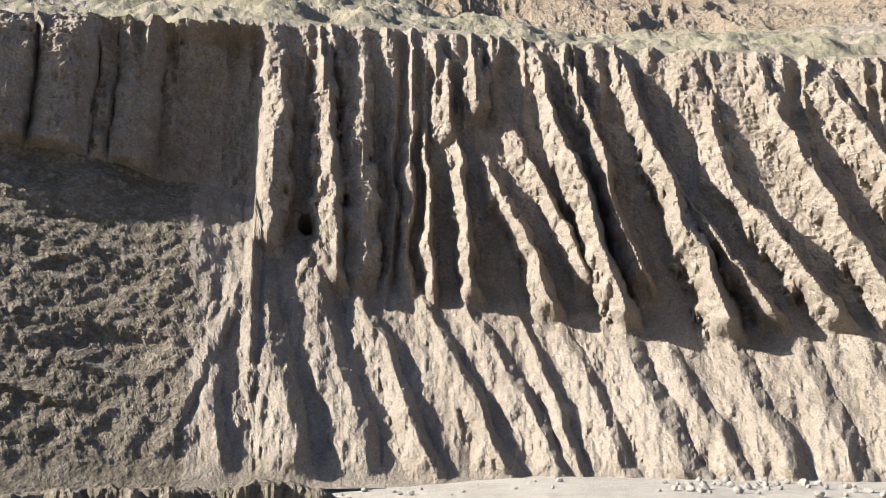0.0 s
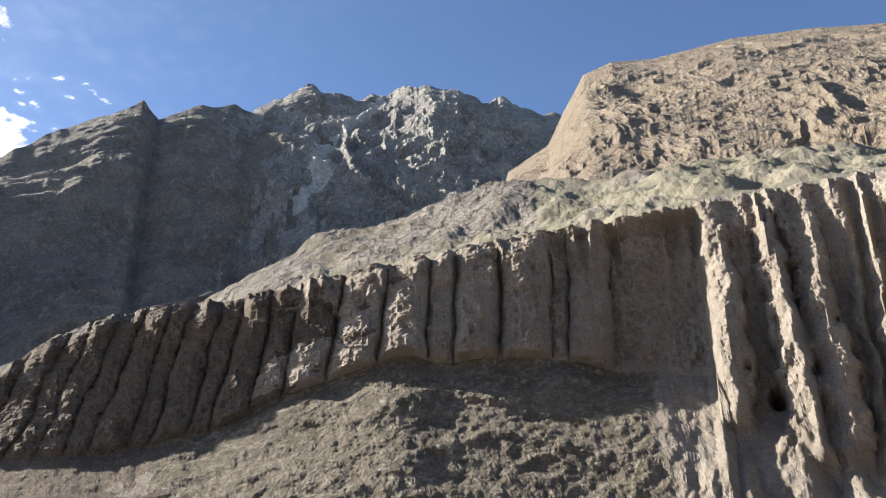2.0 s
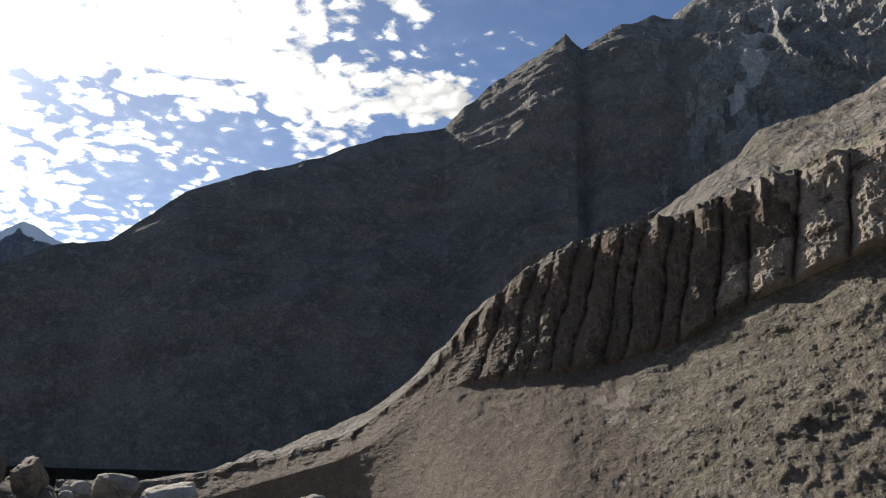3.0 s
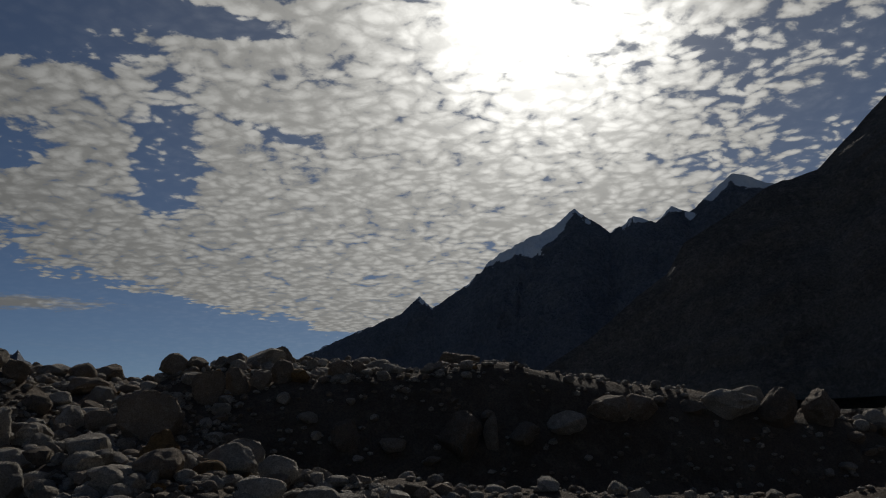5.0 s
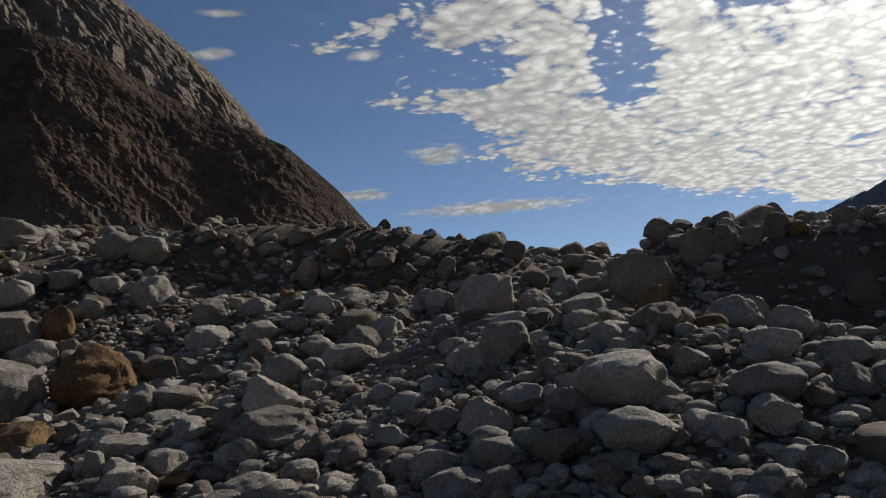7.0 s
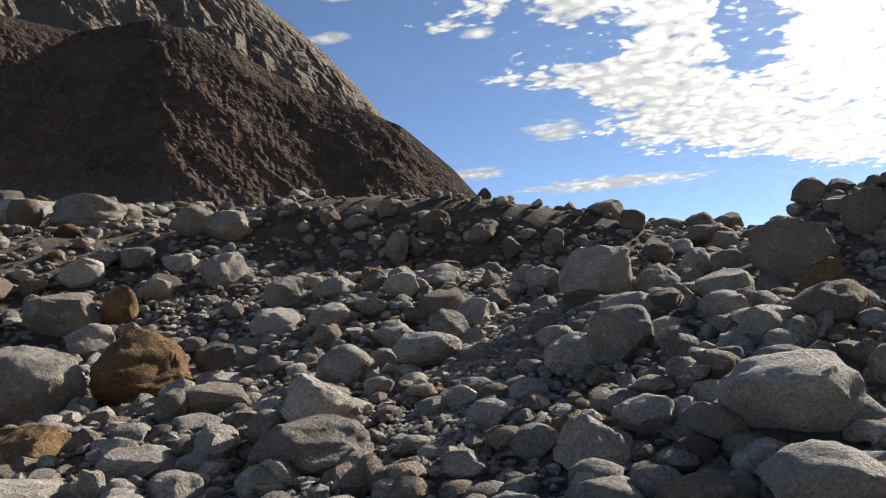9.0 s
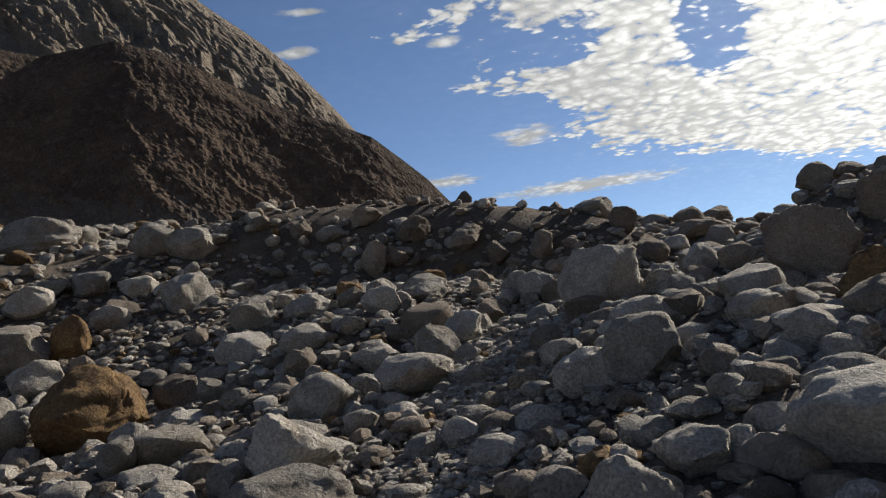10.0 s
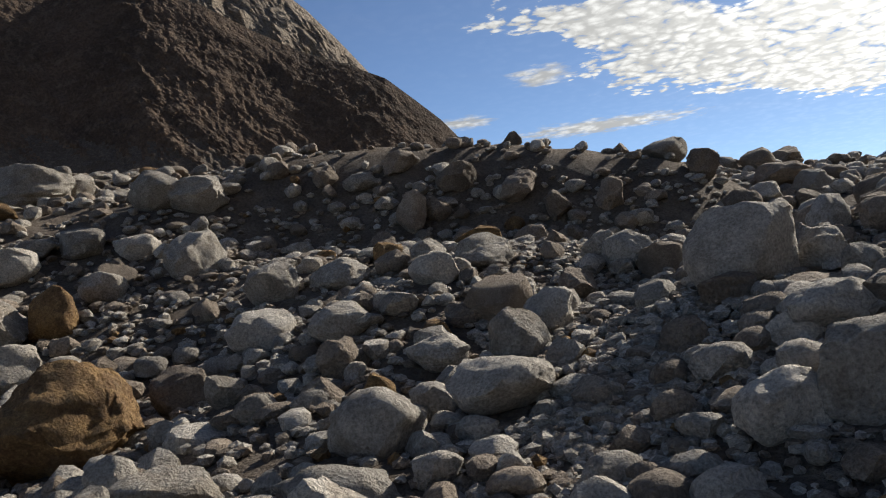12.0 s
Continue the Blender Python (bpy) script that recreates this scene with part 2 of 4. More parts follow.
def fbm(x, y, z, octaves=5, seed=0, ridged=False, gain=0.5):
    total, amp = 0.0, 1.0
    for o in range(octaves):
        v = vnoise(x, y, z, seed + o * 17)
        if ridged:
            v = 1 - 2 * np.abs(v)
        total = total + amp * v
        x, y, z = x * 2.03 + 5.1, y * 2.03 + 1.7, z * 2.03 + 9.2
        amp *= gain
    return total


def smooth(v, low, high):
    t = np.clip((v - low) / (high - low), 0, 1)
    return t * t * (3 - 2 * t)


def grid_mesh(name, X, Y, Z, mats, index=None, soft=True, wrap=False):
    """A mesh object from a grid of places (rows, columns)."""
    rows, cols = X.shape
    me = bpy.data.meshes.new(name)
    co = np.stack([X, Y, Z], -1).reshape(-1, 3).astype(np.float32)
    i = np.arange(rows * cols).reshape(rows, cols)
    if wrap:
        i = np.concatenate([i, i[:, :1]], 1)
    quads = np.stack([i[:-1, :-1], i[:-1, 1:], i[1:, 1:], i[1:, :-1]], -1).reshape(-1, 4)
    me.vertices.add(len(co)), me.loops.add(quads.size), me.polygons.add(len(quads))
    me.vertices.foreach_set("co", co.ravel())
    me.loops.foreach_set("vertex_index", quads.ravel().astype(np.int32))
    me.polygons.foreach_set("loop_start", np.arange(0, quads.size, 4, dtype=np.int32))
    for m in mats:
        me.materials.append(m)
    if index is not None:
        me.polygons.foreach_set("material_index", index[:-1, :-1].ravel().astype(np.int32) if not wrap else index[:-1].ravel().astype(np.int32))
    me.polygons.foreach_set("use_smooth", np.full(len(quads), soft))
    me.update(calc_edges=True)
    return new(name, me)


# ---- the ground under the walk, out to the horizon ----
RIM = ((-16.5, 0.5), (-13.0, -2.4), (-10.2, -4.6), (-8.0, -6.0), (-6.9, -6.6), (-5.3, -7.6), (-5.0, -8.8))
BANK = ((-3.6, -11.3), (-2.0, -12.1), (0.1, -12.5))
FRONT = ((-3.1, -10.1), (-1.7, -10.8), (0.1, -11.2))     # the foot of the bank


def near_line(x, y, line):
    best = np.full(np.shape(x), 1e9)
    for (ax, ay), (bx, by) in zip(line, line[1:]):
        dx, dy = bx - ax, by - ay
        t = np.clip(((x - ax) * dx + (y - ay) * dy) / (dx * dx + dy * dy), 0, 1)
        best = np.minimum(best, np.hypot(x - ax - t * dx, y - ay - t * dy))
    return best


def field_height(x, y):
    """The rubble slope that the walk climbs, in its own axes."""
    run = np.interp(-y, (0, 0.6, 1.9, 2.6, 3.6, 5, 6.5, 8, 10, 11.5, 13, 16, 20, 26, 45, 90), (0, -0.08, 0.1, 0.24, 0.5, 0.9, 1.2, 1.5, 2.2, 2.75, 3.15, 3.95, 4.4, 4.3, 3.4, 2.0))
    z = run - 0.19 * np.clip(x, -8, 2) * smooth(y, -12.5, -9) * smooth(-y, 0, 4)
    z = z - 0.2 * np.clip(x, -9, 0) * smooth(y, -4, 0) * smooth(-x, 4, 9) * smooth(-y, -9, -2)
    z = z + 0.45 * np.exp(-(near_line(x, y, RIM) / 1.1) ** 2) + 0.6 * np.exp(-(near_line(x, y, BANK) / 0.9) ** 2)
    z = z - 0.3 * np.exp(-(near_line(x, y, FRONT) / 0.7) ** 2)
    # a hollow below the rim makes its front steep
    side = ((x + 10.2) * 9.3 + (y + 4.6) * 11.5) / 14.8
    along = ((x + 10.2) * 11.5 - (y + 4.6) * 9.3) / 14.8
    z = z - 0.95 * np.exp(-((side - 1.85) / 1.05) ** 2) * smooth(along, -9, -5) * (1 - smooth(along, 4.5, 7))
    return z - 0.7 * np.exp(-((x + 4.2) ** 2 + (y + 10.2) ** 2) / 2.4) - 0.35 * smooth(-y, 13, 20) * smooth(-x, 1, 6)


# humps and hollows of the rubble: place and height
HUMPS = ((-2.7, -8.1, -0.11), (-3.1, -5.7, 0.08), (-2.9, -5.3, -0.07), (-4.1, -6.3, -0.05), (-3.6, -6.4, 0.08), (-5.4, -6.2, 0.16), (-7.0, -5.8, -0.03), (-4.1, -3.6, 0.18), (-5.0, -4.5, 0.07), (-3.6, -4.1, -0.1), (-2.8, -10.0, 0.07), (-4.8, -8.0, 0.15), (-4.9, -7.0, -0.13), (-3.3, -8.4, -0.06), (-4.9, -4.6, 0.09), (-4.0, -12.0, 0.14), (-3.7, -5.4, -0.06))


def ground_height(x, y):
    x, y = np.asarray(x, float), np.asarray(y, float)
    c, s = 0.9126 , 0.3947
    z = field_height(c * x - s * y + 0.46, s * x + c * y + 0.76) + 0.074 * np.clip(x, -40, 12)
    for a, b, h in HUMPS:
        z = z + h * np.exp(-((x - a) ** 2 + (y - b) ** 2) / 0.81)
    z = z - 9.4 * smooth(y, 5, 34)
    reach = np.hypot(x, y)
    return z + (0.07 * fbm(x * 0.9, y * 0.9, x * 0, 4, 3) + 0.018 * fbm(x * 5, y * 5, x * 0, 3, 8)) * smooth(reach, 0.5, 3)


def build_ground():
    ring = np.concatenate([np.geomspace(0.25, 30, 260), np.geomspace(31, 4700, 60)])
    turn = np.radians(np.arange(0, 360, 0.75))
    R, A = np.meshgrid(ring, turn, indexing="ij")
    X, Y = -np.sin(A) * R, np.cos(A) * R
    far = (R + 9 * fbm(X / 9, Y / 9, X * 0, 3, 61) > 60).astype(int)
    ob = grid_mesh("ground", X, Y, ground_height(X, Y), [GROUND, GRAVEL], far, wrap=True)
    bm = bmesh.new()
    bm.from_mesh(ob.data)
    bm.verts.ensure_lookup_table()
    bmesh.ops.contextual_create(bm, geom=[bm.verts[i] for i in range(len(turn))])
    bm.to_mesh(ob.data)
    tagged(ob, "grey-brown stony ground of glacial rubble and gravel", "ground", kind="structure")


build_ground()


# ---- mountains ----
def mountain(label, crest, foot, cols, rows, amp, size, mats, seed, rise=1.25, crag=0.25, pick=None, back=0.5, streak=2.2, name="mountain", steep=None, chip=0.17, tilt=None, soften=0.035):
    """A mountainside under a crest of (azimuth, elevation, distance); foot: (distance, height). amp, size: relief in metres."""
    az = np.linspace(crest[0][0], crest[-1][0], cols)
    known = np.array(crest)
    el, dist = np.interp(az, known[:, 0], known[:, 1]), np.interp(az, known[:, 0], known[:, 2])
    top = 1.5 + dist * np.tan(np.radians(el))
    v = np.concatenate([np.linspace(0, 1, rows), np.linspace(1.02, 1.35, max(8, rows // 8))])
    V, A = np.meshgrid(v, az, indexing="ij")
    front = np.clip(V, 0, 1)
    span = max(3, int(cols * soften)) | 1
    ease = np.hanning(span + 2)[1:-1]
    soft_d, soft_t = (np.convolve(np.pad(c, span // 2, mode="edge"), ease / ease.sum(), mode="valid") for c in (dist, top))
    soft_t = np.minimum(soft_t, top)
    keep = front ** (12 if steep else 2.5)
    D, T = soft_d + (dist - soft_d) * keep, soft_t + (top - soft_t) * keep
    near = D - (T - foot[1]) * steep if steep else foot[0]
    R = near + (D - near) * V
    Z = foot[1] + (T - foot[1]) * (0.35 * front + 0.65 * front ** rise) - np.clip(V - 1, 0, 1) * (T - foot[1]) * back * 2.5
    across = np.radians(A) * D
    warp = fbm(across / size / 1.6, Z / size / 1.6, V * 2, 3, seed + 40)
    # spurs and gullies lean and branch down the slope, broken by ledges and blocks
    lean = across + 0.35 * (Z - foot[1]) * np.sin(across / size / 3 + seed)
    if tilt:
        lean = across - tilt * (Z - foot[1])
    gully = fbm(lean / size + warp * 0.7, Z / size / streak + warp * 0.5, V * 1.5, 5, seed, ridged=True, gain=0.42)
    rock = fbm(across / size * 4, Z / size * 5 + across / size, V * 4, 5, seed + 5, ridged=True, gain=0.55)
    live = np.clip(1 - np.exp(-11 * np.abs(1 - V)), 0.0, 1) * smooth(V, 0, 0.08)
    amp = amp * (np.clip((T - foot[1]) / (top.max() - foot[1]), 0.06, 1) ** 0.9 if steep else 1)
    push = amp * 0.8 * gully * live + amp * chip * rock * (0.2 + 0.8 * live)
    R = R - push * 0.75
    Z = Z + push * 0.35 * live + crag * amp * 0.12 * fbm(across / size * 7, V * 0, V * 0, 4, seed + 9) * np.exp(-9 * np.abs(1 - V))
    X, Y = -np.sin(np.radians(A)) * R, np.cos(np.radians(A)) * R
    index = pick(A, V, Z, gully, rock) if pick else None
    return tagged(grid_mesh(name, X, Y, Z, mats, index, soft=False), label, "mountain")


def build_mountains():
    def hill_pick(A, V, Z, gully, rock):
        return np.where(V + 0.06 * gully + 0.03 * rock < 0.34 + 0.004 * (A - 160), 1, 0)
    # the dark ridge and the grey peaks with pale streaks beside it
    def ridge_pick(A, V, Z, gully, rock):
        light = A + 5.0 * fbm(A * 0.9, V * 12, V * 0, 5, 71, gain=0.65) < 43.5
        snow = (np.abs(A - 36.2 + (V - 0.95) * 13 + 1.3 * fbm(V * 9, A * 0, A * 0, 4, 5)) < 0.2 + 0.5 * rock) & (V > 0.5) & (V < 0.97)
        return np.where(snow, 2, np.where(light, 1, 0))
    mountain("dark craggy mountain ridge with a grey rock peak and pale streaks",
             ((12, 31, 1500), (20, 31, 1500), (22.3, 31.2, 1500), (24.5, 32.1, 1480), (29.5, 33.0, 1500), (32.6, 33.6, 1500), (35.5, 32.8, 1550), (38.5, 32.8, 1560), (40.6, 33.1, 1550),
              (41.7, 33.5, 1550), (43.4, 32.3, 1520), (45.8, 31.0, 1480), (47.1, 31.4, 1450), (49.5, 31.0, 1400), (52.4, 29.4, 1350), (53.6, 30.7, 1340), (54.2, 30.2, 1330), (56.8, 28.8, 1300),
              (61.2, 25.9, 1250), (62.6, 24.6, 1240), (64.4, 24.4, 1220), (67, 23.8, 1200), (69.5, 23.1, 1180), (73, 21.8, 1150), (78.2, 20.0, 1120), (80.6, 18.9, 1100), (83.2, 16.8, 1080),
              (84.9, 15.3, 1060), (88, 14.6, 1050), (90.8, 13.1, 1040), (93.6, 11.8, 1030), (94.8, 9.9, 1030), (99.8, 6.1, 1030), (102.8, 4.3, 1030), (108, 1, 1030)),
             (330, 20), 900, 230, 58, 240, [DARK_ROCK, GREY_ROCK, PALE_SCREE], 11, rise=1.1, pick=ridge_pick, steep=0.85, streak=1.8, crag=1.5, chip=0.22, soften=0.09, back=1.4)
    # the broad sunlit tan hill above the terrace
    mountain("broad sunlit tan rock hill above the grassy terrace",
             ((-40, 22, 760), (-24, 25, 720), (-17, 27.6, 700), (-14.5, 28.8, 680), (-11.0, 29.8, 660), (-9.7, 30.7, 650), (-8.2, 31.3, 645), (-6.2, 31.3, 640), (-2.2, 32.7, 620), (3.2, 33.8, 610), (8.6, 34.4, 600), (14.5, 34.1, 575),
              (17.6, 34.3, 560), (19.9, 33.7, 550), (21.6, 31.5, 545), (23.0, 29.3, 540), (24.6, 28.5, 535), (26.1, 27.7, 530), (26.8, 25.9, 525), (28.2, 25.0, 500), (31, 24.2, 450), (35, 22.4, 400)),
             (255, 105), 760, 230, 5.5, 42, [TAN_ROCK], 23, rise=1.0, streak=1.1, chip=0.15, tilt=0.8, soften=0.02)
    mountain("pale sunlit rock peak behind the tan hill",
             ((-46, 31, 1300), (-30, 34, 1300), (-21, 33.6, 1300), (-18.2, 30.8, 1300), (-16.2, 30.0, 1280), (-14.5, 28.6, 1250), (-11, 26.5, 1200), (-6, 24, 1200)),
             (800, 240), 240, 100, 30, 90, [PALE_ROCK], 31)
    # the snowy range behind the ridge
    def snow_pick(A, V, Z, gully, rock):
        line = 0.96 - 0.15 * np.exp(-((A - 103) / 2.8) ** 2) - 0.03 * np.exp(-((A - 111.5) / 1.2) ** 2) - 0.03 * np.exp(-((A - 92) / 3) ** 2) + 0.03 * rock + 0.035 * gully
        return np.where((V > line) & (V < 1.02), 1, 0)
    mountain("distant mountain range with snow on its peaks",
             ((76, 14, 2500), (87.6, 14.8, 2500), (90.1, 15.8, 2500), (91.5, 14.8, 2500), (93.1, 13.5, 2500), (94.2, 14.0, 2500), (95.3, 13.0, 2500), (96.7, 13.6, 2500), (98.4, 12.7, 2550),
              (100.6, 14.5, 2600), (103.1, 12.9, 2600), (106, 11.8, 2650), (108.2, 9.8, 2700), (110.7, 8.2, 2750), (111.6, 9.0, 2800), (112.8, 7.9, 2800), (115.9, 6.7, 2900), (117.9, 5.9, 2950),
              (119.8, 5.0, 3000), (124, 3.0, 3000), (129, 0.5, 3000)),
             (1100, 0), 560, 180, 45, 300, [HAZED_ROCK, SNOW], 57, rise=1.0, steep=0.7, pick=snow_pick, crag=1.3)
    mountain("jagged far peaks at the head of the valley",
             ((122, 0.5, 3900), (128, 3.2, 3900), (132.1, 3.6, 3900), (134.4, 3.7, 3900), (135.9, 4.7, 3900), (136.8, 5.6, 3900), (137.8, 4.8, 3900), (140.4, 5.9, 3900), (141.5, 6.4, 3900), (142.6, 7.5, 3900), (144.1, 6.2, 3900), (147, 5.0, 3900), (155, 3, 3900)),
             (2600, 0), 240, 60, 60, 160, [HAZED_ROCK], 63, crag=1.2)
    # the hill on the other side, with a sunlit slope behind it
    # part of its shade is in the rock's colour, part in the steepness
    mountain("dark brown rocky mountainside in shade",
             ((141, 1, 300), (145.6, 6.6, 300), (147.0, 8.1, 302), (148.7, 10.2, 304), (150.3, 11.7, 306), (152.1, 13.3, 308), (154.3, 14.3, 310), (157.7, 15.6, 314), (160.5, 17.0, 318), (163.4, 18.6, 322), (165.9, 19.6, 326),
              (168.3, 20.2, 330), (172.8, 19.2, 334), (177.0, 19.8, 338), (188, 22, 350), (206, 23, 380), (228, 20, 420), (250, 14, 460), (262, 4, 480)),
             (205, 14), 640, 190, 1.2, 14, [SHADED_HILL_ROCK, DIMMED_BROWN_SCREE], 77, rise=0.9, streak=2.6, steep=0.78, tilt=1.3, chip=0.5, pick=hill_pick)
    mountain("sunlit brown rock slope rising behind the dark mountainside",
             ((151.0, 10.5, 645), (152.2, 12.6, 650), (153.8, 14.6, 655), (155.2, 16.3, 660), (157.0, 18.2, 670), (158.8, 19.8, 675), (160.6, 21.1, 680), (162.1, 22.1, 685), (166, 25.0, 700), (172, 28, 720), (184, 32, 760), (206, 33, 820), (228, 30, 860), (256, 18, 900)),
             (470, 90), 420, 140, 8, 34, [TAN_ROCK], 83, streak=2.2, tilt=1.2, chip=0.25)


build_mountains()


# ---- the fluted moraine wall across the valley ----
def build_moraine():
    cols, scree_rows, wall_rows, flat_rows = 1150, 130, 190, 60
    az = np.linspace(-36, 86, cols)
    base_el = np.interp(az, (-36, -30, -20, -10, -3, 3, 7, 8.5, 12.3, 12.9, 17, 28, 34, 40, 46.7, 52, 58, 61.5, 64.5, 68, 80), (4.5, 5, 4.8, 6, 7.4, 8.0, 8.6, 10.4, 11.0, 13.6, 14.6, 14.8, 15.1, 13.5, 10.1, 8.5, 7.8, 7.4, 5.2, 2.6, -1.2))
    base_el = base_el + (0.55 * fbm(az * 0.35, az * 0, az * 0, 4, 95) ) * smooth(az, 13, 16) * (1 - smooth(az, 42, 50))
    top_el = np.interp(az, (-36, -30, -23.5, -18, -8.7, -3, 1.8, 13.4, 20, 25, 28, 34, 40, 44.6, 51.8, 55.8, 58.8, 61, 64.5, 68, 80), (18, 19.5, 20.9, 21.9, 23.1, 23.8, 24.2, 24.2, 23.5, 23.0, 22.6, 21.3, 20.1, 18.7, 17.3, 15.8, 13.2, 11.2, 7.0, 4.0, 0.6))
    top_d = np.interp(az, (-36, -30, -20, -10, 0, 6, 12.5, 21, 33.5, 45, 57, 62, 70, 86), (174, 170, 165, 163, 162, 162, 161, 164, 168, 181, 201, 214, 240, 300))
    base_d = top_d * np.interp(az, (-36, -12, 0, 12, 13.5, 40, 55, 80), (0.86, 0.87, 0.90, 0.93, 0.955, 0.95, 0.93, 0.95))
    foot_d = np.interp(az, (-36, -20, 10, 40, 55, 61, 66, 70, 86), (122, 112, 112, 116, 130, 160, 200, 224, 288))
    foot_z = -9.9
    ease = np.hanning(47)[1:-1]

    def eased(line):
        soft = np.convolve(np.pad(line, 22, mode="edge"), ease / ease.sum(), mode="valid")
        return line + (soft - line) * smooth(az, 15, 18)
    base_el, top_el, base_d, foot_d = eased(base_el), eased(top_el), eased(base_d), eased(foot_d)
    base_z, top_z = 1.5 + base_d * np.tan(np.radians(base_el)), 1.5 + top_d * np.tan(np.radians(top_el))
    s, w, f = np.linspace(0, 1, scree_rows), np.linspace(0, 1, wall_rows), np.linspace(0, 1, flat_rows)
    one = np.ones_like(az)
    R = np.concatenate([foot_d + np.outer(s, base_d - foot_d), base_d + np.outer(w, top_d - base_d)[1:], top_d + np.outer(f, 0.62 * top_d)[1:]])
    Z = np.concatenate([foot_z + np.outer(s ** 1.05, base_z - foot_z), base_z + np.outer(w, top_z - base_z)[1:], top_z + ((f[:, None] ** np.interp(az, (15, 26, 50, 60), (0.9, 1.3, 1.3, 0.9))) * top_d * np.interp(az, (-36, -10, 5, 20, 27, 34, 40, 44, 48, 54, 60, 80), (0.30, 0.28, 0.36, 0.39, 0.42, 0.35, 0.33, 0.28, 0.21, 0.14, 0.12, -0.02)))[1:]])
    A = np.broadcast_to(az, R.shape)
    level = np.concatenate([np.outer(s - 1, one), np.outer(w, one)[1:], np.outer(1 + f, one)[1:]])    # below 0 scree, 0..1 wall, above 1 terrace
    E = np.degrees(np.arctan2(Z - 1.5, R))
    n_fine = fbm(A * 1.3, Z / 3.0, R * 0, 5, 101)
    wig = 0.35 * fbm(A * 0.5, Z / 9, R * 0, 4, 105)
    push = np.zeros_like(R)

    def fin(a0, e0, a1, e1, wide, tall, blunt=0.75):
        """A buttress that runs from (azimuth, elevation) down to another, standing out of the wall."""
        nonlocal push
        t = np.clip((e0 - E) / (e0 - e1), -0.2, 1.15)
        line = a0 + (a1 - a0) * t + wig
        width = wide * (0.75 + 0.5 * np.clip(t, 0, 1)) * (1 + 0.25 * n_fine)
        side = A - line
        reach = np.where(side > 0, np.clip(1 - side / (1.25 * width), 0, 1) ** blunt, np.clip(1 + side / (0.55 * width), 0, 1) ** (blunt * 0.7))
        push = np.maximum(push, 0.8 * tall * (0.45 + 0.55 * smooth(t, 0, 0.7)) * reach * smooth(t, -0.12, 0.2) * (1 - smooth(t, 1.0, 1.14)))

    # buttresses of the middle, then the slanting fins
    fin(11.6, 23.5, 11.6, 10.8, 1.5, 9.0, 0.5)
    fin(8.3, 24.2, 7.3, 8.0, 1.3, 11.0, 0.6)
    fin(6.0, 24.0, 5.3, 8.6, 1.5, 9.0, 0.5)
    fin(3.4, 24.0, 3.6, 8.4, 0.5, 3.5)
    fin(2.2, 24.0, 2.3, 8.2, 0.5, 5.0)
    fin(1.2, 18.5, 0.5, 7.2, 0.55, 8.5)
    fin(0.2, 24.0, -0.6, 17.5, 0.8, 6.0, 0.6)
    fin(-0.9, 18.2, -2.2, 7.2, 0.65, 11.0)
    fin(-2.4, 23.8, -2.7, 18.9, 0.8, 7.0, 0.6)
    fin(-3.1, 15.9, -7.5, 6.0, 0.95, 11.0)
    fin(-4.2, 19.0, -10.0, 8.0, 0.9, 8.0)
    fin(-6.1, 23.2, -12.3, 5.9, 1.05, 15.0)
    fin(-8.4, 23.0, -13.6, 8.0, 0.8, 11.0)
    fin(-12.2, 22.5, -18.7, 4.8, 1.15, 15.0)
    fin(-14.6, 15.2, -21.2, 5.2, 1.0, 12.0)
    fin(-17.0, 22.0, -19.5, 13.0, 1.1, 6.0)
    fin(-18.5, 14.5, -25.0, 5.0, 1.15, 13.0)
    fin(-21.0, 21.3, -28.5, 5.0, 1.3, 12.0)
    fin(-24.8, 20.6, -33.0, 5.0, 1.5, 12.0)
    fin(-29.0, 19.5, -37.0, 5.0, 1.6, 12.0)
    # rounded columns of the shaded wall between narrow clefts
    cleft = np.array((13.0, 19.3, 22.2, 23.4, 27.1, 30.2, 32.2, 35.4, 38.6, 41.4, 43.2, 45.2, 46.6, 48.4, 49.6, 51.3, 52.6, 54.0, 55.2, 56.6, 58.0, 59.4, 61, 63, 65, 68, 72, 76, 80.5))
    place = A + 0.6 * wig + (E - 18) * np.interp(A, (13, 30, 45, 60), (0.0, 0.03, 0.16, 0.32))
    k = np.clip(np.searchsorted(cleft, place) - 1, 0, len(cleft) - 2)
    width = cleft[k + 1] - cleft[k]
    u = np.clip((place - cleft[k]) / width, 0, 1) * 2 - 1
    column = np.sqrt(np.clip(1 - np.abs(u) ** 3.0, 0, 1)) * np.clip(width * 1.6, 1.2, 5.0)
    column = np.where(k == 0, column * 0.2, column)
    push = np.where(A > 12.95, column * (1 - smooth(A, 59, 62.5)), push)
    top_flutes = (1 - np.abs(vnoise(A * 1.1 + wig, level * 1.5, R * 0, 161))) ** 1.5 * 3.4 * smooth(level, 0.55, 0.92)
    push = push * np.where(A < 12.9, smooth(level, -0.24, -0.02), smooth(level, -0.03, 0.06)) * (1 - 0.55 * smooth(level, 0.86, 1.0)) * (1 - smooth(level, 1.0, 1.04)) + top_flutes * (1 - smooth(level, 1.0, 1.05)) * (level > 0)
    push = push - 6 * smooth(A, 12.3, 13.2) * (1 - smooth(A, 15, 27)) * smooth(level, -0.25, 0.1) * (1 - smooth(level, 0.9, 1.0))
    rough = 0.42 * n_fine + 0.24 * fbm(A * 2.4, Z / 1.3, R * 0, 4, 111, ridged=True)
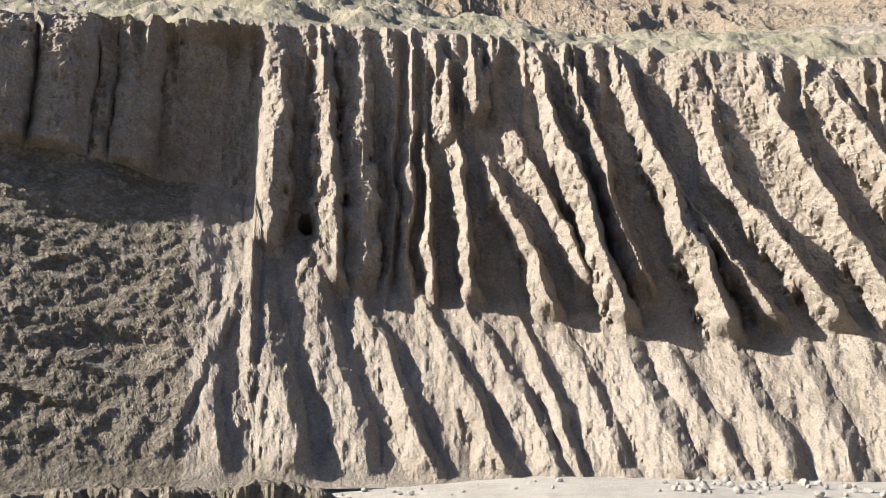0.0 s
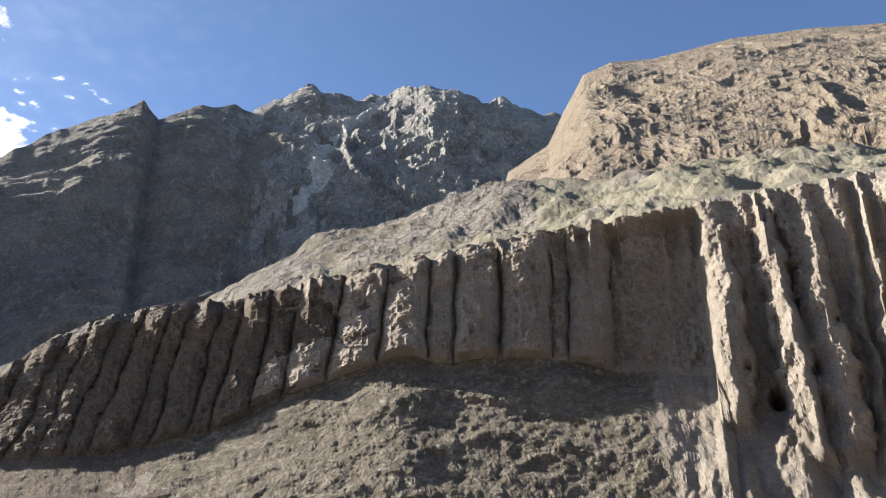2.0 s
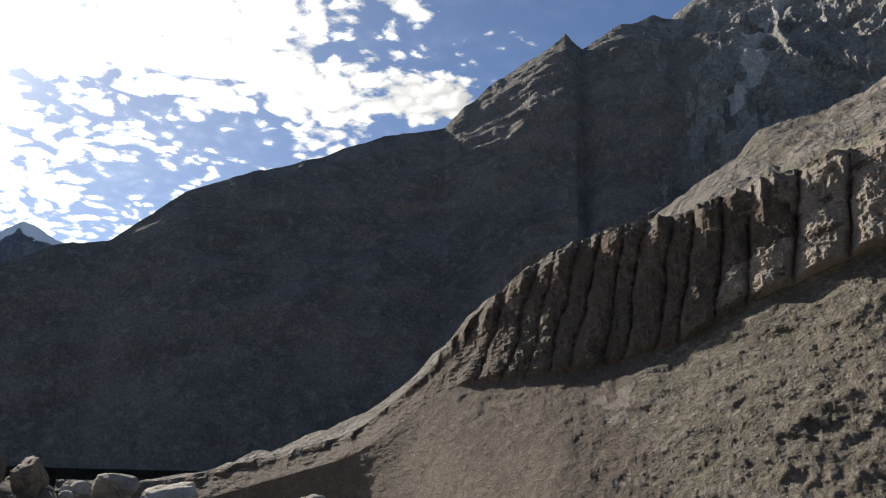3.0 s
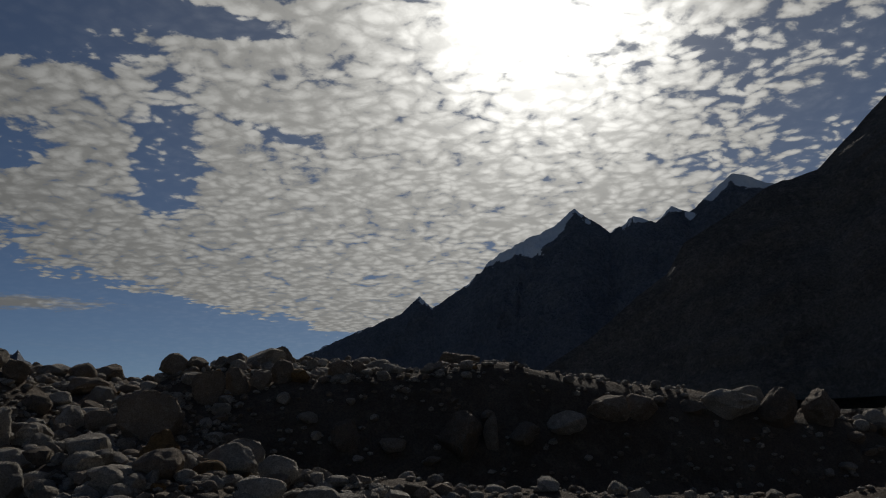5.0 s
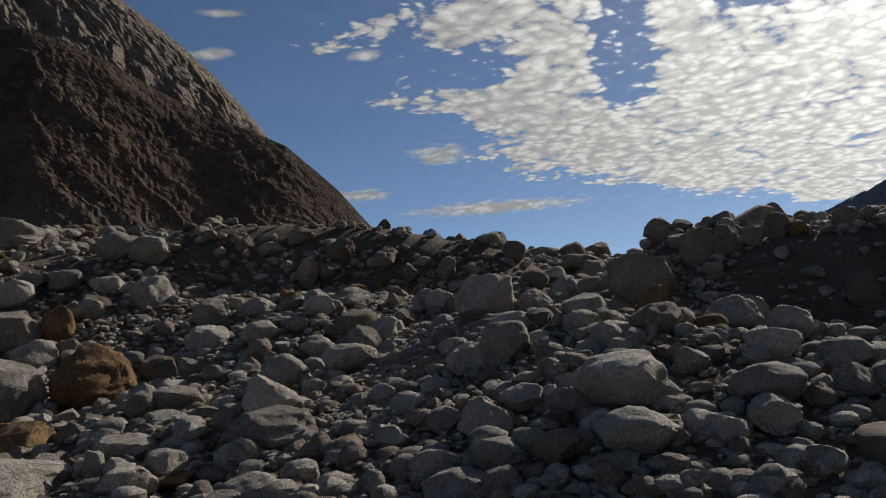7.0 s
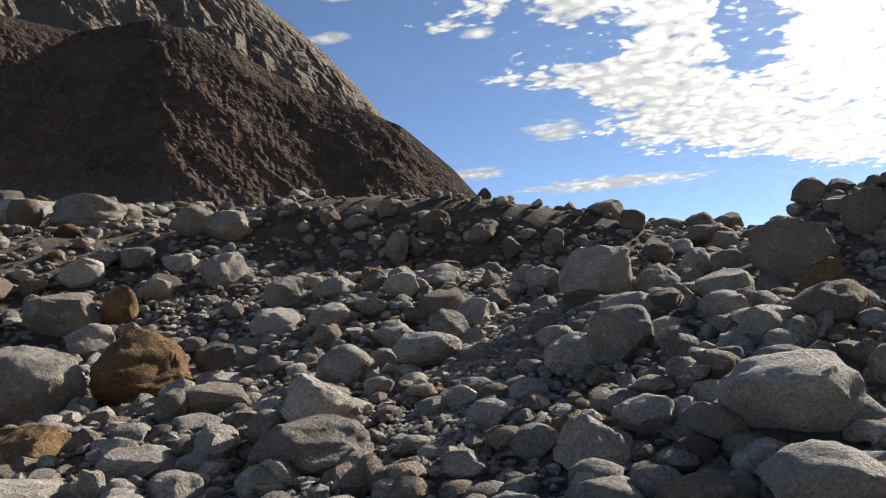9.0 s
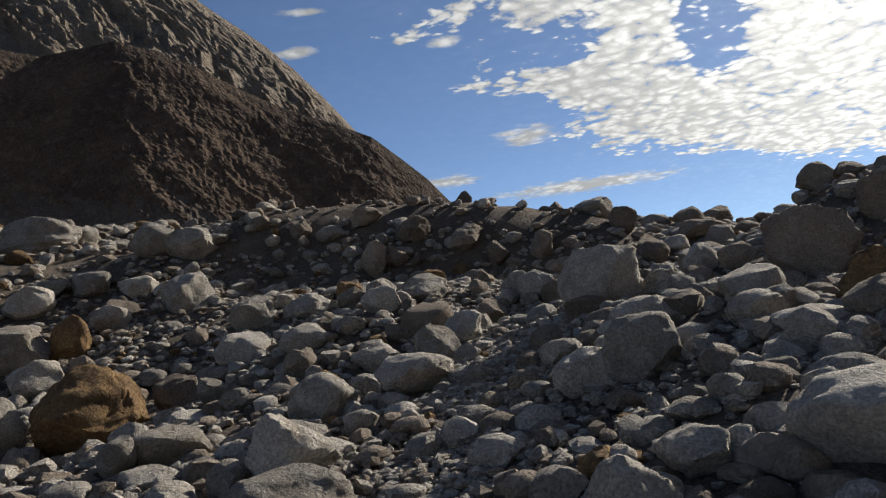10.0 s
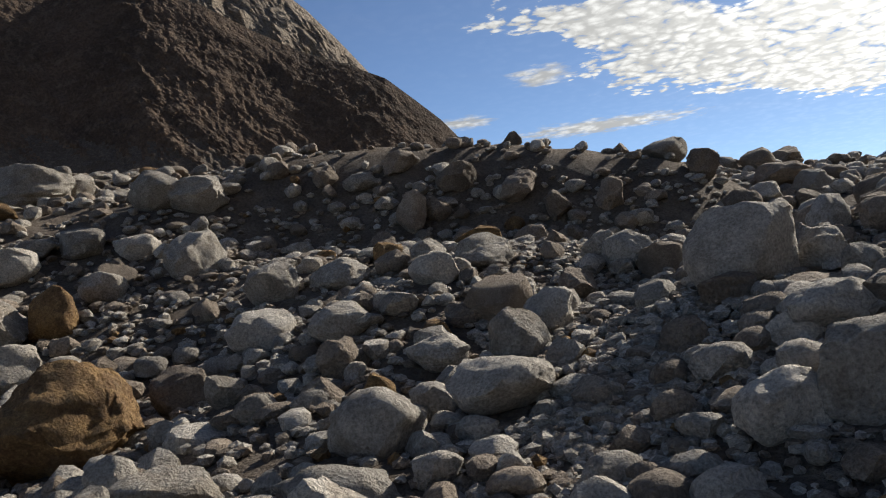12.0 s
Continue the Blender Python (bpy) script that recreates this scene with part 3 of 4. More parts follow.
    push = push + rough * (1 + 0.5 * smooth(A, 13, 18)) * smooth(level, -0.05, 0.1) * (1 - smooth(level, 1.0, 1.06))
    # gullied scree: ribs that fan out downhill from the foot of the wall
    wall_push, push = push, np.zeros_like(R)
    for a0, e0, a1, e1, wide, tall in ((13.0, 9.5, 18.6, -5.0, 0.9, 4), (12.6, 9.5, 9.6, -5.0, 2.0, 7), (15.5, 3.0, 14.0, -5.5, 1.2, 4), (9.0, 9.5, 4.6, -5.5, 1.5, 5),
                                       (6.7, 9.5, 0.1, -6.2, 1.3, 7), (2.5, 8.5, -5.0, -6.0, 1.3, 7), (-1.0, 7.5, -8.3, -5.5, 1.1, 6), (-4.4, 7.0, -9.4, -5.5, 0.9, 5),
                                       (-10.5, 7.5, -16.4, -6.0, 2.2, 7), (-7.2, 6.5, -12.6, -5.5, 1.1, 4.5), (-14.0, 5.5, -19.0, -5.5, 1.3, 5), (-18.2, 4.5, -22.4, -5.5, 1.5, 6),
                                       (-22.5, 4.5, -26.0, -5.5, 1.5, 6), (-26.0, 4.5, -30.0, -5.5, 1.6, 6), (-30.0, 4.5, -34.5, -5.5, 1.6, 6)):
        fin(a0, e0, a1, e1, wide, tall * 0.68, 0.8)
    rib, push = push + 0.5 * fbm(A * 1.1, Z / 6, R * 0, 4, 127), wall_push
    scree_live = smooth(-level, 0.0, 0.06) * smooth(level, -1.0, -0.85)
    knoll = smooth(A, 14.5, 19) * (1 - smooth(A, 48, 52))
    crags = 0.85 * fbm((A * 2.4 + Z * 1.6) / 21, (Z * 2.4 - A * 1.7) / 15, R * 0, 6, 121, ridged=True, gain=0.5)
    bulge = 1.2 * np.exp(-(((A - 33) / 12) ** 2 + ((level + 0.45) / 0.4) ** 2))
    slope = (1 - knoll) * rib * np.interp(A, (-36, 14, 50, 56), (1, 1, 0.3, 0.12)) + knoll * (crags + bulge)
    push = push + slope * scree_live + 0.3 * fbm(A * 1.6, Z / 1.6, R * 0, 5, 131) * scree_live
    # the terrace rolls gently
    flat_live = smooth(level, 1.0, 1.15)
    Z = Z + flat_live * (2.2 * fbm(A * 0.35, level * 7, R * 0, 5, 141) + 0.10 * fbm(A * 3, level * 30, R * 0, 3, 143))
    # a small cave in the buttress
    hole = np.exp(-(((A - 9.35) / 0.45) ** 2 + ((E - 11.5) / 0.55) ** 2) ** 2)
    push = push - 7 * hole
    R = R - push
    mottle = fbm(A * 0.35, level * 7, R * 0, 5, 151)
    index = np.where(level > 1.0 + 0.02 * n_fine, 2, np.where(level > 0, 0, np.where(knoll + 0.25 * mottle > 0.5, 3, 1)))
    index = np.where((level > 1) & (mottle > 0.5 + 0.6 * smooth(A, -2, 10) - 0.2), 0, index)
    # towards the left end a darker brown carries shade in its colour
    index = np.where((A + 3 * mottle > 50) & (level <= 0), 4, index)
    index = np.where((A + 5 * mottle > 40) & (level > 0) & (level <= 1), 4, index)
    index = np.where(A + 1.5 * mottle > 66, 4, index)
    # dark rock on the upper terrace paints in the shadow that lies there
    index = np.where((level > 1.25 + 0.012 * (40 - A) + 0.3 * mottle) & (A > 24), np.where(n_fine + mottle > 0.6, 3, 5), index)
    X, Y = -np.sin(np.radians(A)) * R, np.cos(np.radians(A)) * R
    tagged(grid_mesh("moraine_wall", X, Y, Z, [EARTH, SCREE, GRASS, KNOLL, DIMMED_BROWN_SCREE, DARK_ROCK], index, soft=False), "high fluted moraine wall of grey-brown earth with gullied scree", "cliff", kind="structure")


build_moraine()


# ---- the river's edge below the wall ----
def build_river_bank():
    """A low cut bank on the valley floor, its broken edge lit and its face in shade."""
    az = np.linspace(6, 34, 300)
    edge = 93 + 2.2 * fbm(az * 0.4, az * 0, az * 0, 4, 201)
    fade = smooth(az, 6, 9) * (1 - smooth(az, 31, 34))
    top = -9.7 + (2.1 + 0.5 * fbm(az * 0.8, az * 0, az * 0, 4, 205)) * fade
    rows = ((-1.2, 0.0), (-0.6, 0.35), (-0.35, 0.75), (0.0, 0.97), (0.5, 1.0), (2, 1.0), (5, 0.9), (10, 0.4), (14, -0.3))
    R = np.stack([edge + d for d, h in rows])
    Z = np.stack([-10.2 + (top + 10.2) * h for d, h in rows])
    R = R + 0.35 * fbm(np.broadcast_to(az * 3, R.shape), Z * 1.5, R * 0, 4, 207)
    A = np.radians(np.broadcast_to(az, R.shape))
    tagged(grid_mesh("river_bank", -np.sin(A) * R, np.cos(A) * R, Z, [KNOLL], soft=False), "low dark earth bank cut by the river", "bank", kind="structure")


build_river_bank()


# ---- boulders and rubble ----
def ball(level):
    bm = bmesh.new()
    bmesh.ops.create_icosphere(bm, subdivisions=level, radius=1)
    co = np.array([v.co[:] for v in bm.verts])
    faces = np.array([[v.index for v in f.verts] for f in bm.faces])
    bm.free()
    return co / np.linalg.norm(co, axis=1, keepdims=True), faces


BALLS = {level: ball(level) for level in (1, 2, 3, 4, 5)}


def rock_shape(seed, level, cuts=11, least=0.0, rough=0.05):
    """A unit rock: a ball with planes hewn off, worn edges and a coarse skin."""
    rng = np.random.default_rng(seed)
    co, faces = BALLS[level]
    p = co.copy()
    worn = least + (1 - least) * rng.random() ** 0.8
    for _ in range(cuts):
        n = rng.normal(size=3)
        n /= np.linalg.norm(n)
        d = rng.uniform(0.47, 0.84) + 0.10 * worn
        over = p @ n - d
        p = p - np.outer(np.where(over > 0, over * (1 - 0.22 * worn), 0), n)
    q = co * 1.1 + seed * 3.7
    p = p * (1 + 0.10 * fbm(q[:, 0], q[:, 1], q[:, 2], 2, seed % 97))[:, None]
    if level > 2:
        p = p * (1 - rough * (1.4 - 0.9 * worn) * np.clip(fbm(q[:, 0] * 1.6, q[:, 1] * 1.6, q[:, 2] * 3.4, 3, seed % 83 + 7, ridged=True), 0, 2))[:, None]
        p = p * (1 + rough * fbm(q[:, 0] * 2.7, q[:, 1] * 2.7, q[:, 2] * 2.7, 5, seed % 89 + 3))[:, None]
    low, high = p.min(0), p.max(0)
    return (p - (low + high) / 2) / (high - low), faces      # fills a box of side 1


def rock_mesh(name, p, faces, mat):
    me = bpy.data.meshes.new(name)
    me.from_pydata(p.tolist(), [], faces.tolist())
    me.materials.append(mat)
    me.polygons.foreach_set("use_smooth", np.full(len(faces), True))
    me.set_sharp_from_angle(angle=radians(30))
    return me


COUNT, TAKEN = [0], []
WORDS = {"grey_granite": "grey granite", "rusty_rock": "rust-brown", "brown_rock": "dull brown"}


def boulder(x, y, wide, deep, tall, turn, mat, sink=0.22):
    COUNT[0] += 1
    level = 5 if wide > 0.55 else 4 if wide > 0.22 else 3
    p, faces = rock_shape(COUNT[0] * 7 + 1, level, 11 if mat is GRANITE else 14, (0.75 if wide > 0.42 else 0.4) if mat is GRANITE else 0.15, 0.05)
    ob = new("boulder", rock_mesh("boulder", p * (wide, deep, tall), faces, mat))
    ob.matrix_basis = pose(x, y, float(ground_height(x, y)) + tall * (0.5 - sink), 0, 0, turn)
    size = "large" if wide > 0.7 else "small" if wide < 0.3 else "middle-sized"
    form = "flat-lying" if tall < 0.6 * wide else "upright" if tall > wide else "rounded"
    tagged(ob, f"{size} {form} {WORDS[mat.name]} boulder half bedded in rubble", "boulder", group="boulders of the moraine")
    TAKEN.append((x, y, 0.42 * max(wide, deep)))


boulder(-2.70, -8.31, 0.76, 0.59, 0.70, 179, RUSTY)
boulder(-3.14, -5.81, 0.40, 0.30, 0.38, 168, GRANITE)
boulder(-2.96, -5.47, 0.62, 0.50, 0.32, 152, GRANITE, 0.41)
boulder(-4.13, -6.39, 0.46, 0.35, 0.27, 155, GRANITE)
boulder(-3.63, -6.51, 0.42, 0.31, 0.33, 163, GRANITE)
boulder(-4.62, -5.10, 0.37, 0.30, 0.36, 141, GRANITE)
boulder(-4.42, -5.30, 0.28, 0.26, 0.24, 148, GRANITE)
boulder(-5.16, -5.60, 0.40, 0.36, 0.21, 138, GRANITE, 0.37)
boulder(-5.47, -6.27, 0.53, 0.47, 0.47, 142, GRANITE)
boulder(-5.92, -7.77, 0.27, 0.21, 0.27, 148, GRANITE)
boulder(-5.97, -7.57, 0.34, 0.29, 0.29, 138, GRANITE)
boulder(-7.16, -5.89, 0.65, 0.51, 0.59, 135, BROWN)
boulder(-4.21, -3.72, 0.52, 0.39, 0.34, 140, GRANITE)
boulder(-4.68, -4.12, 0.34, 0.25, 0.18, 119, GRANITE, 0.69)
boulder(-5.10, -4.54, 0.36, 0.28, 0.19, 138, GRANITE, 0.30)
boulder(-5.23, -4.91, 0.29, 0.28, 0.18, 140, GRANITE)
boulder(-5.28, -4.28, 0.37, 0.34, 0.27, 131, BROWN)
boulder(-5.97, -4.11, 0.40, 0.36, 0.35, 113, GRANITE)
boulder(-5.38, -3.49, 0.34, 0.31, 0.26, 128, GRANITE)
boulder(-4.80, -3.19, 0.41, 0.32, 0.24, 114, GRANITE)
boulder(-3.86, -3.33, 0.42, 0.33, 0.26, 139, GRANITE)
boulder(-3.62, -3.64, 0.29, 0.25, 0.20, 139, BROWN)
boulder(-3.66, -4.22, 0.33, 0.29, 0.26, 131, GRANITE)
boulder(-3.93, -4.21, 0.27, 0.25, 0.19, 131, GRANITE)
boulder(-3.48, -3.93, 0.33, 0.30, 0.17, 142, GRANITE, 0.35)
boulder(-3.20, -3.88, 0.42, 0.31, 0.22, 144, GRANITE, 0.54)
boulder(-3.81, -4.54, 0.17, 0.15, 0.14, 147, RUSTY)
boulder(-3.64, -4.59, 0.22, 0.19, 0.17, 153, GRANITE)
boulder(-4.03, -11.91, 0.50, 0.42, 0.48, 161, GRANITE)
boulder(-4.39, -11.79, 0.63, 0.48, 0.41, 155, GRANITE)
boulder(-3.07, -13.87, 1.01, 0.84, 0.56, 182, GRANITE)
boulder(-2.31, -14.54, 0.90, 0.66, 0.49, 167, GRANITE)
boulder(-3.63, -13.91, 0.33, 0.31, 0.41, 178, GRANITE)
boulder(-3.98, -10.47, 0.51, 0.47, 0.42, 157, GRANITE)
boulder(-3.68, -11.17, 0.40, 0.34, 0.24, 174, GRANITE)
boulder(-2.68, -11.47, 0.50, 0.40, 0.34, 180, GRANITE)
boulder(-2.92, -11.72, 0.34, 0.32, 0.18, 180, GRANITE, 0.24)
boulder(-2.20, -11.34, 0.29, 0.25, 0.21, 178, BROWN)
boulder(-2.85, -10.12, 0.34, 0.32, 0.44, 179, RUSTY)
boulder(-2.38, -10.23, 0.73, 0.67, 0.45, 169, GRANITE)
boulder(-2.51, -9.56, 0.42, 0.35, 0.35, 177, GRANITE)
boulder(-4.21, -9.32, 0.40, 0.33, 0.37, 158, GRANITE)
boulder(-3.88, -8.66, 0.44, 0.37, 0.28, 170, GRANITE)
boulder(-4.14, -7.98, 0.40, 0.33, 0.25, 164, GRANITE)
boulder(-4.84, -8.09, 0.32, 0.24, 0.24, 152, GRANITE)
boulder(-5.00, -8.98, 0.24, 0.19, 0.22, 156, BROWN)
boulder(-5.32, -8.22, 0.37, 0.34, 0.19, 141, GRANITE, 0.30)
boulder(-4.90, -7.07, 0.30, 0.22, 0.28, 139, GRANITE)
boulder(-4.63, -6.95, 0.31, 0.22, 0.33, 152, GRANITE)
boulder(-5.15, -7.76, 0.35, 0.30, 0.18, 149, GRANITE, 0.46)
boulder(-4.28, -7.16, 0.32, 0.25, 0.21, 161, GRANITE)
boulder(-3.92, -7.57, 0.23, 0.19, 0.28, 161, BROWN)
boulder(-3.32, -8.46, 0.35, 0.29, 0.31, 159, BROWN)
boulder(-3.58, -8.58, 0.19, 0.15, 0.17, 161, GRANITE)
boulder(-3.28, -9.03, 0.21, 0.20, 0.15, 173, GRANITE)
boulder(-2.84, -6.75, 0.44, 0.34, 0.23, 167, GRANITE, 0.24)
boulder(-3.20, -7.61, 0.34, 0.28, 0.18, 155, GRANITE, 0.42)
boulder(-2.68, -6.45, 0.33, 0.26, 0.17, 174, GRANITE, 0.45)
boulder(-2.59, -5.83, 0.24, 0.20, 0.17, 174, GRANITE)
boulder(-2.32, -6.07, 0.47, 0.37, 0.24, 163, GRANITE, 0.56)
boulder(-2.58, -6.71, 0.20, 0.18, 0.25, 170, GRANITE)
boulder(-2.88, -5.88, 0.20, 0.16, 0.21, 161, GRANITE)
boulder(-3.63, -6.09, 0.19, 0.16, 0.15, 161, GRANITE)
boulder(-3.85, -6.07, 0.18, 0.17, 0.09, 149, GRANITE)
boulder(-3.74, -5.79, 0.20, 0.15, 0.11, 147, BROWN)
boulder(-3.73, -5.06, 0.25, 0.18, 0.14, 147, GRANITE)
boulder(-7.40, -6.73, 0.33, 0.26, 0.27, 140, BROWN)
boulder(-7.69, -7.40, 0.39, 0.35, 0.23, 125, BROWN)
boulder(-5.93, -6.18, 0.25, 0.21, 0.23, 128, GRANITE)
boulder(-8.64, -8.89, 0.40, 0.31, 0.28, 138, BROWN)
boulder(-5.64, -5.63, 0.19, 0.15, 0.14, 141, GRANITE)
boulder(-6.49, -5.61, 0.18, 0.13, 0.17, 128, GRANITE)
boulder(-6.72, -5.47, 0.34, 0.28, 0.18, 124, GRANITE, 0.26)
boulder(-1.82, -8.44, 1.01, 0.74, 0.68, 180, GRANITE)
boulder(-1.41, -7.73, 0.60, 0.53, 0.45, 181, GRANITE)
boulder(-1.79, -7.01, 0.65, 0.60, 0.34, 163, RUSTY, 0.38)
boulder(-1.59, -6.07, 0.96, 0.90, 0.50, 180, GRANITE, 0.48)
boulder(-2.09, -5.51, 0.38, 0.34, 0.22, 159, GRANITE)
boulder(-2.34, -5.55, 0.26, 0.25, 0.21, 158, GRANITE)
boulder(-2.48, -4.65, 0.32, 0.25, 0.17, 163, GRANITE, 0.26)
boulder(-2.64, -5.95, 0.24, 0.23, 0.14, 159, GRANITE)
boulder(-2.03, -5.88, 0.13, 0.12, 0.21, 173, GRANITE)
boulder(-3.25, -4.16, 0.29, 0.24, 0.16, 137, GRANITE)
boulder(-2.90, -4.26, 0.16, 0.15, 0.14, 157, GRANITE)
boulder(-3.34, -4.68, 0.23, 0.20, 0.13, 141, GRANITE)
boulder(-4.96, -4.41, 0.32, 0.24, 0.23, 124, GRANITE)
boulder(-3.27, -3.68, 0.20, 0.17, 0.15, 139, GRANITE)
boulder(-4.25, -3.11, 0.23, 0.19, 0.18, 120, GRANITE)
boulder(-4.58, -3.04, 0.28, 0.26, 0.23, 121, GRANITE)
boulder(-3.63, -3.85, 0.19, 0.15, 0.14, 145, GRANITE)
boulder(-4.38, -3.36, 0.21, 0.15, 0.11, 130, GRANITE, 0.41)
boulder(-5.87, -3.65, 0.31, 0.23, 0.26, 110, GRANITE)
boulder(-5.54, -3.13, 0.34, 0.26, 0.22, 114, GRANITE)
boulder(-5.42, -2.78, 0.33, 0.29, 0.27, 116, GRANITE)
boulder(-5.22, -2.94, 0.30, 0.24, 0.21, 117, GRANITE)
boulder(-5.16, -2.39, 0.55, 0.43, 0.28, 117, GRANITE, 0.38)
boulder(-5.71, -2.50, 0.62, 0.46, 0.32, 111, GRANITE, 0.60)
boulder(-2.72, -7.09, 0.22, 0.17, 0.24, 164, GRANITE)
boulder(-3.33, -6.26, 0.48, 0.35, 0.25, 153, GRANITE, 0.58)
boulder(-3.81, -5.90, 0.11, 0.08, 0.10, 154, GRANITE)
boulder(-3.73, -6.19, 0.14, 0.13, 0.08, 148, GRANITE)
boulder(-4.14, -5.40, 0.18, 0.14, 0.10, 140, GRANITE)
boulder(-4.00, -5.62, 0.21, 0.15, 0.12, 150, GRANITE)
boulder(-4.32, -5.53, 0.17, 0.14, 0.11, 137, GRANITE)
boulder(-4.18, -5.71, 0.17, 0.13, 0.11, 142, BROWN)
boulder(-4.67, -5.81, 0.16, 0.12, 0.12, 136, GRANITE)
boulder(-3.84, -6.67, 0.19, 0.18, 0.12, 149, GRANITE)
boulder(-3.87, -7.02, 0.17, 0.14, 0.21, 163, RUSTY)
boulder(-3.44, -7.51, 0.25, 0.20, 0.18, 163, GRANITE)
boulder(-5.80, -6.06, 0.25, 0.18, 0.23, 134, GRANITE)
boulder(-5.70, -5.80, 0.18, 0.14, 0.18, 120, GRANITE)
boulder(-9.25, -9.08, 0.30, 0.28, 0.21, 136, GRANITE)
boulder(-5.26, -6.17, 0.28, 0.26, 0.15, 137, BROWN, 0.25)
boulder(-5.47, -5.88, 0.40, 0.33, 0.21, 129, BROWN, 0.73)
boulder(-4.97, -10.37, 0.45, 0.35, 0.23, 157, GRANITE, 0.40)
boulder(-10.99, -3.98, 0.66, 0.51, 0.42, 102, BROWN)
boulder(-8.90, -5.43, 0.26, 0.20, 0.34, 126, BROWN)
boulder(-8.42, -5.73, 0.25, 0.19, 0.37, 121, BROWN)
boulder(-9.57, -5.00, 0.33, 0.24, 0.27, 120, BROWN)
boulder(-12.38, -2.89, 0.56, 0.52, 0.29, 95, GRANITE, 0.41)
boulder(-12.93, -2.45, 0.49, 0.42, 0.25, 92, BROWN, 0.36)
boulder(-13.51, -1.98, 0.65, 0.61, 0.34, 90, BROWN, 0.38)
boulder(-14.39, -1.25, 0.49, 0.40, 0.25, 100, GRANITE, 0.31)
boulder(-14.92, -0.81, 1.01, 0.94, 0.54, 86, GRANITE)
boulder(-15.86, -0.03, 0.75, 0.65, 0.65, 97, BROWN)
boulder(-9.06, -5.33, 0.34, 0.30, 0.19, 117, RUSTY)
boulder(-11.43, -3.63, 0.32, 0.29, 0.34, 108, BROWN)
boulder(-8.14, -5.91, 0.37, 0.27, 0.43, 123, BROWN)
boulder(-8.67, -5.58, 0.28, 0.21, 0.26, 125, BROWN)
boulder(-9.79, -4.86, 0.22, 0.20, 0.23, 108, BROWN)
boulder(-13.36, 2.52, 0.99, 0.95, 0.68, 1, GRANITE)
boulder(-10.93, -10.14, 0.91, 0.74, 0.32, 9, BROWN)
boulder(-11.63, -0.54, 0.75, 0.62, 0.40, -33, GRANITE)
boulder(-13.57, 1.73, 0.75, 0.71, 0.54, 26, GRANITE)
boulder(-13.53, -12.12, 0.69, 0.65, 0.45, 42, BROWN)
boulder(-9.21, -3.33, 0.68, 0.52, 0.57, -4, BROWN)
boulder(-13.97, 3.34, 0.64, 0.61, 0.35, -27, BROWN)
boulder(-12.31, 0.53, 0.61, 0.46, 0.56, 14, BROWN)
boulder(-11.89, 0.02, 0.55, 0.52, 0.61, 12, BROWN)
boulder(-10.39, -1.89, 0.53, 0.50, 0.34, -21, BROWN)
boulder(-10.71, -1.52, 0.50, 0.38, 0.35, 14, BROWN)
boulder(-9.64, -2.71, 0.49, 0.38, 0.27, 44, BROWN)
boulder(-8.87, 3.15, 0.45, 0.38, 0.45, -37, GRANITE)
boulder(-7.07, -10.16, 0.45, 0.37, 0.34, -9, BROWN)
boulder(-9.97, -2.29, 0.44, 0.41, 0.30, -18, GRANITE)
boulder(-3.28, -11.56, 0.44, 0.33, 0.32, -29, GRANITE)
boulder(-4.65, -9.10, 0.44, 0.41, 0.24, -10, GRANITE)
boulder(-6.67, -10.65, 0.43, 0.40, 0.31, -19, BROWN)
boulder(-5.68, -4.57, 0.41, 0.36, 0.41, 12, RUSTY)
boulder(-5.55, -8.63, 0.41, 0.34, 0.24, -12, GRANITE)
boulder(-8.72, -9.39, 0.41, 0.33, 0.33, 4, BROWN)
boulder(-6.33, -9.98, 0.39, 0.34, 0.32, -42, BROWN)
boulder(-13.04, 1.22, 0.39, 0.30, 0.29, -40, GRANITE)
boulder(-15.11, 4.86, 0.39, 0.29, 0.34, 6, GRANITE)
boulder(-8.84, -6.89, 0.39, 0.32, 0.34, -11, BROWN)
boulder(-3.25, -10.38, 0.38, 0.29, 0.28, 25, GRANITE)
boulder(-6.32, -11.14, 0.37, 0.32, 0.24, -28, BROWN)
boulder(-5.87, -11.19, 0.36, 0.33, 0.20, -16, GRANITE)
boulder(-5.30, -8.93, 0.36, 0.30, 0.26, 12, GRANITE)
boulder(-11.07, -6.71, 0.36, 0.32, 0.35, -11, BROWN)
boulder(-8.87, -4.00, 0.36, 0.28, 0.17, -20, BROWN)
boulder(-11.27, -0.96, 0.35, 0.32, 0.22, 36, BROWN)
boulder(-7.41, -7.14, 0.34, 0.27, 0.34, 18, GRANITE)
boulder(-5.49, -5.14, 0.33, 0.31, 0.27, 4, GRANITE)
boulder(-8.61, -4.47, 0.33, 0.27, 0.37, -31, BROWN)
boulder(-6.64, -6.78, 0.33, 0.27, 0.28, 11, GRANITE)
boulder(-5.58, -10.31, 0.33, 0.24, 0.29, 10, BROWN)
boulder(-6.77, -9.63, 0.32, 0.30, 0.29, 30, BROWN)
boulder(-6.34, -10.51, 0.31, 0.23, 0.30, 17, BROWN)
boulder(-5.69, -5.33, 0.31, 0.24, 0.29, 39, GRANITE)
boulder(-7.65, -9.53, 0.31, 0.29, 0.34, 19, BROWN)
boulder(-6.06, -10.53, 0.31, 0.28, 0.45, -31, BROWN)
boulder(-7.23, -9.79, 0.31, 0.27, 0.30, 43, BROWN)
boulder(-8.83, -6.57, 0.30, 0.28, 0.21, 22, BROWN)
boulder(-5.49, -7.50, 0.28, 0.23, 0.24, 17, BROWN)
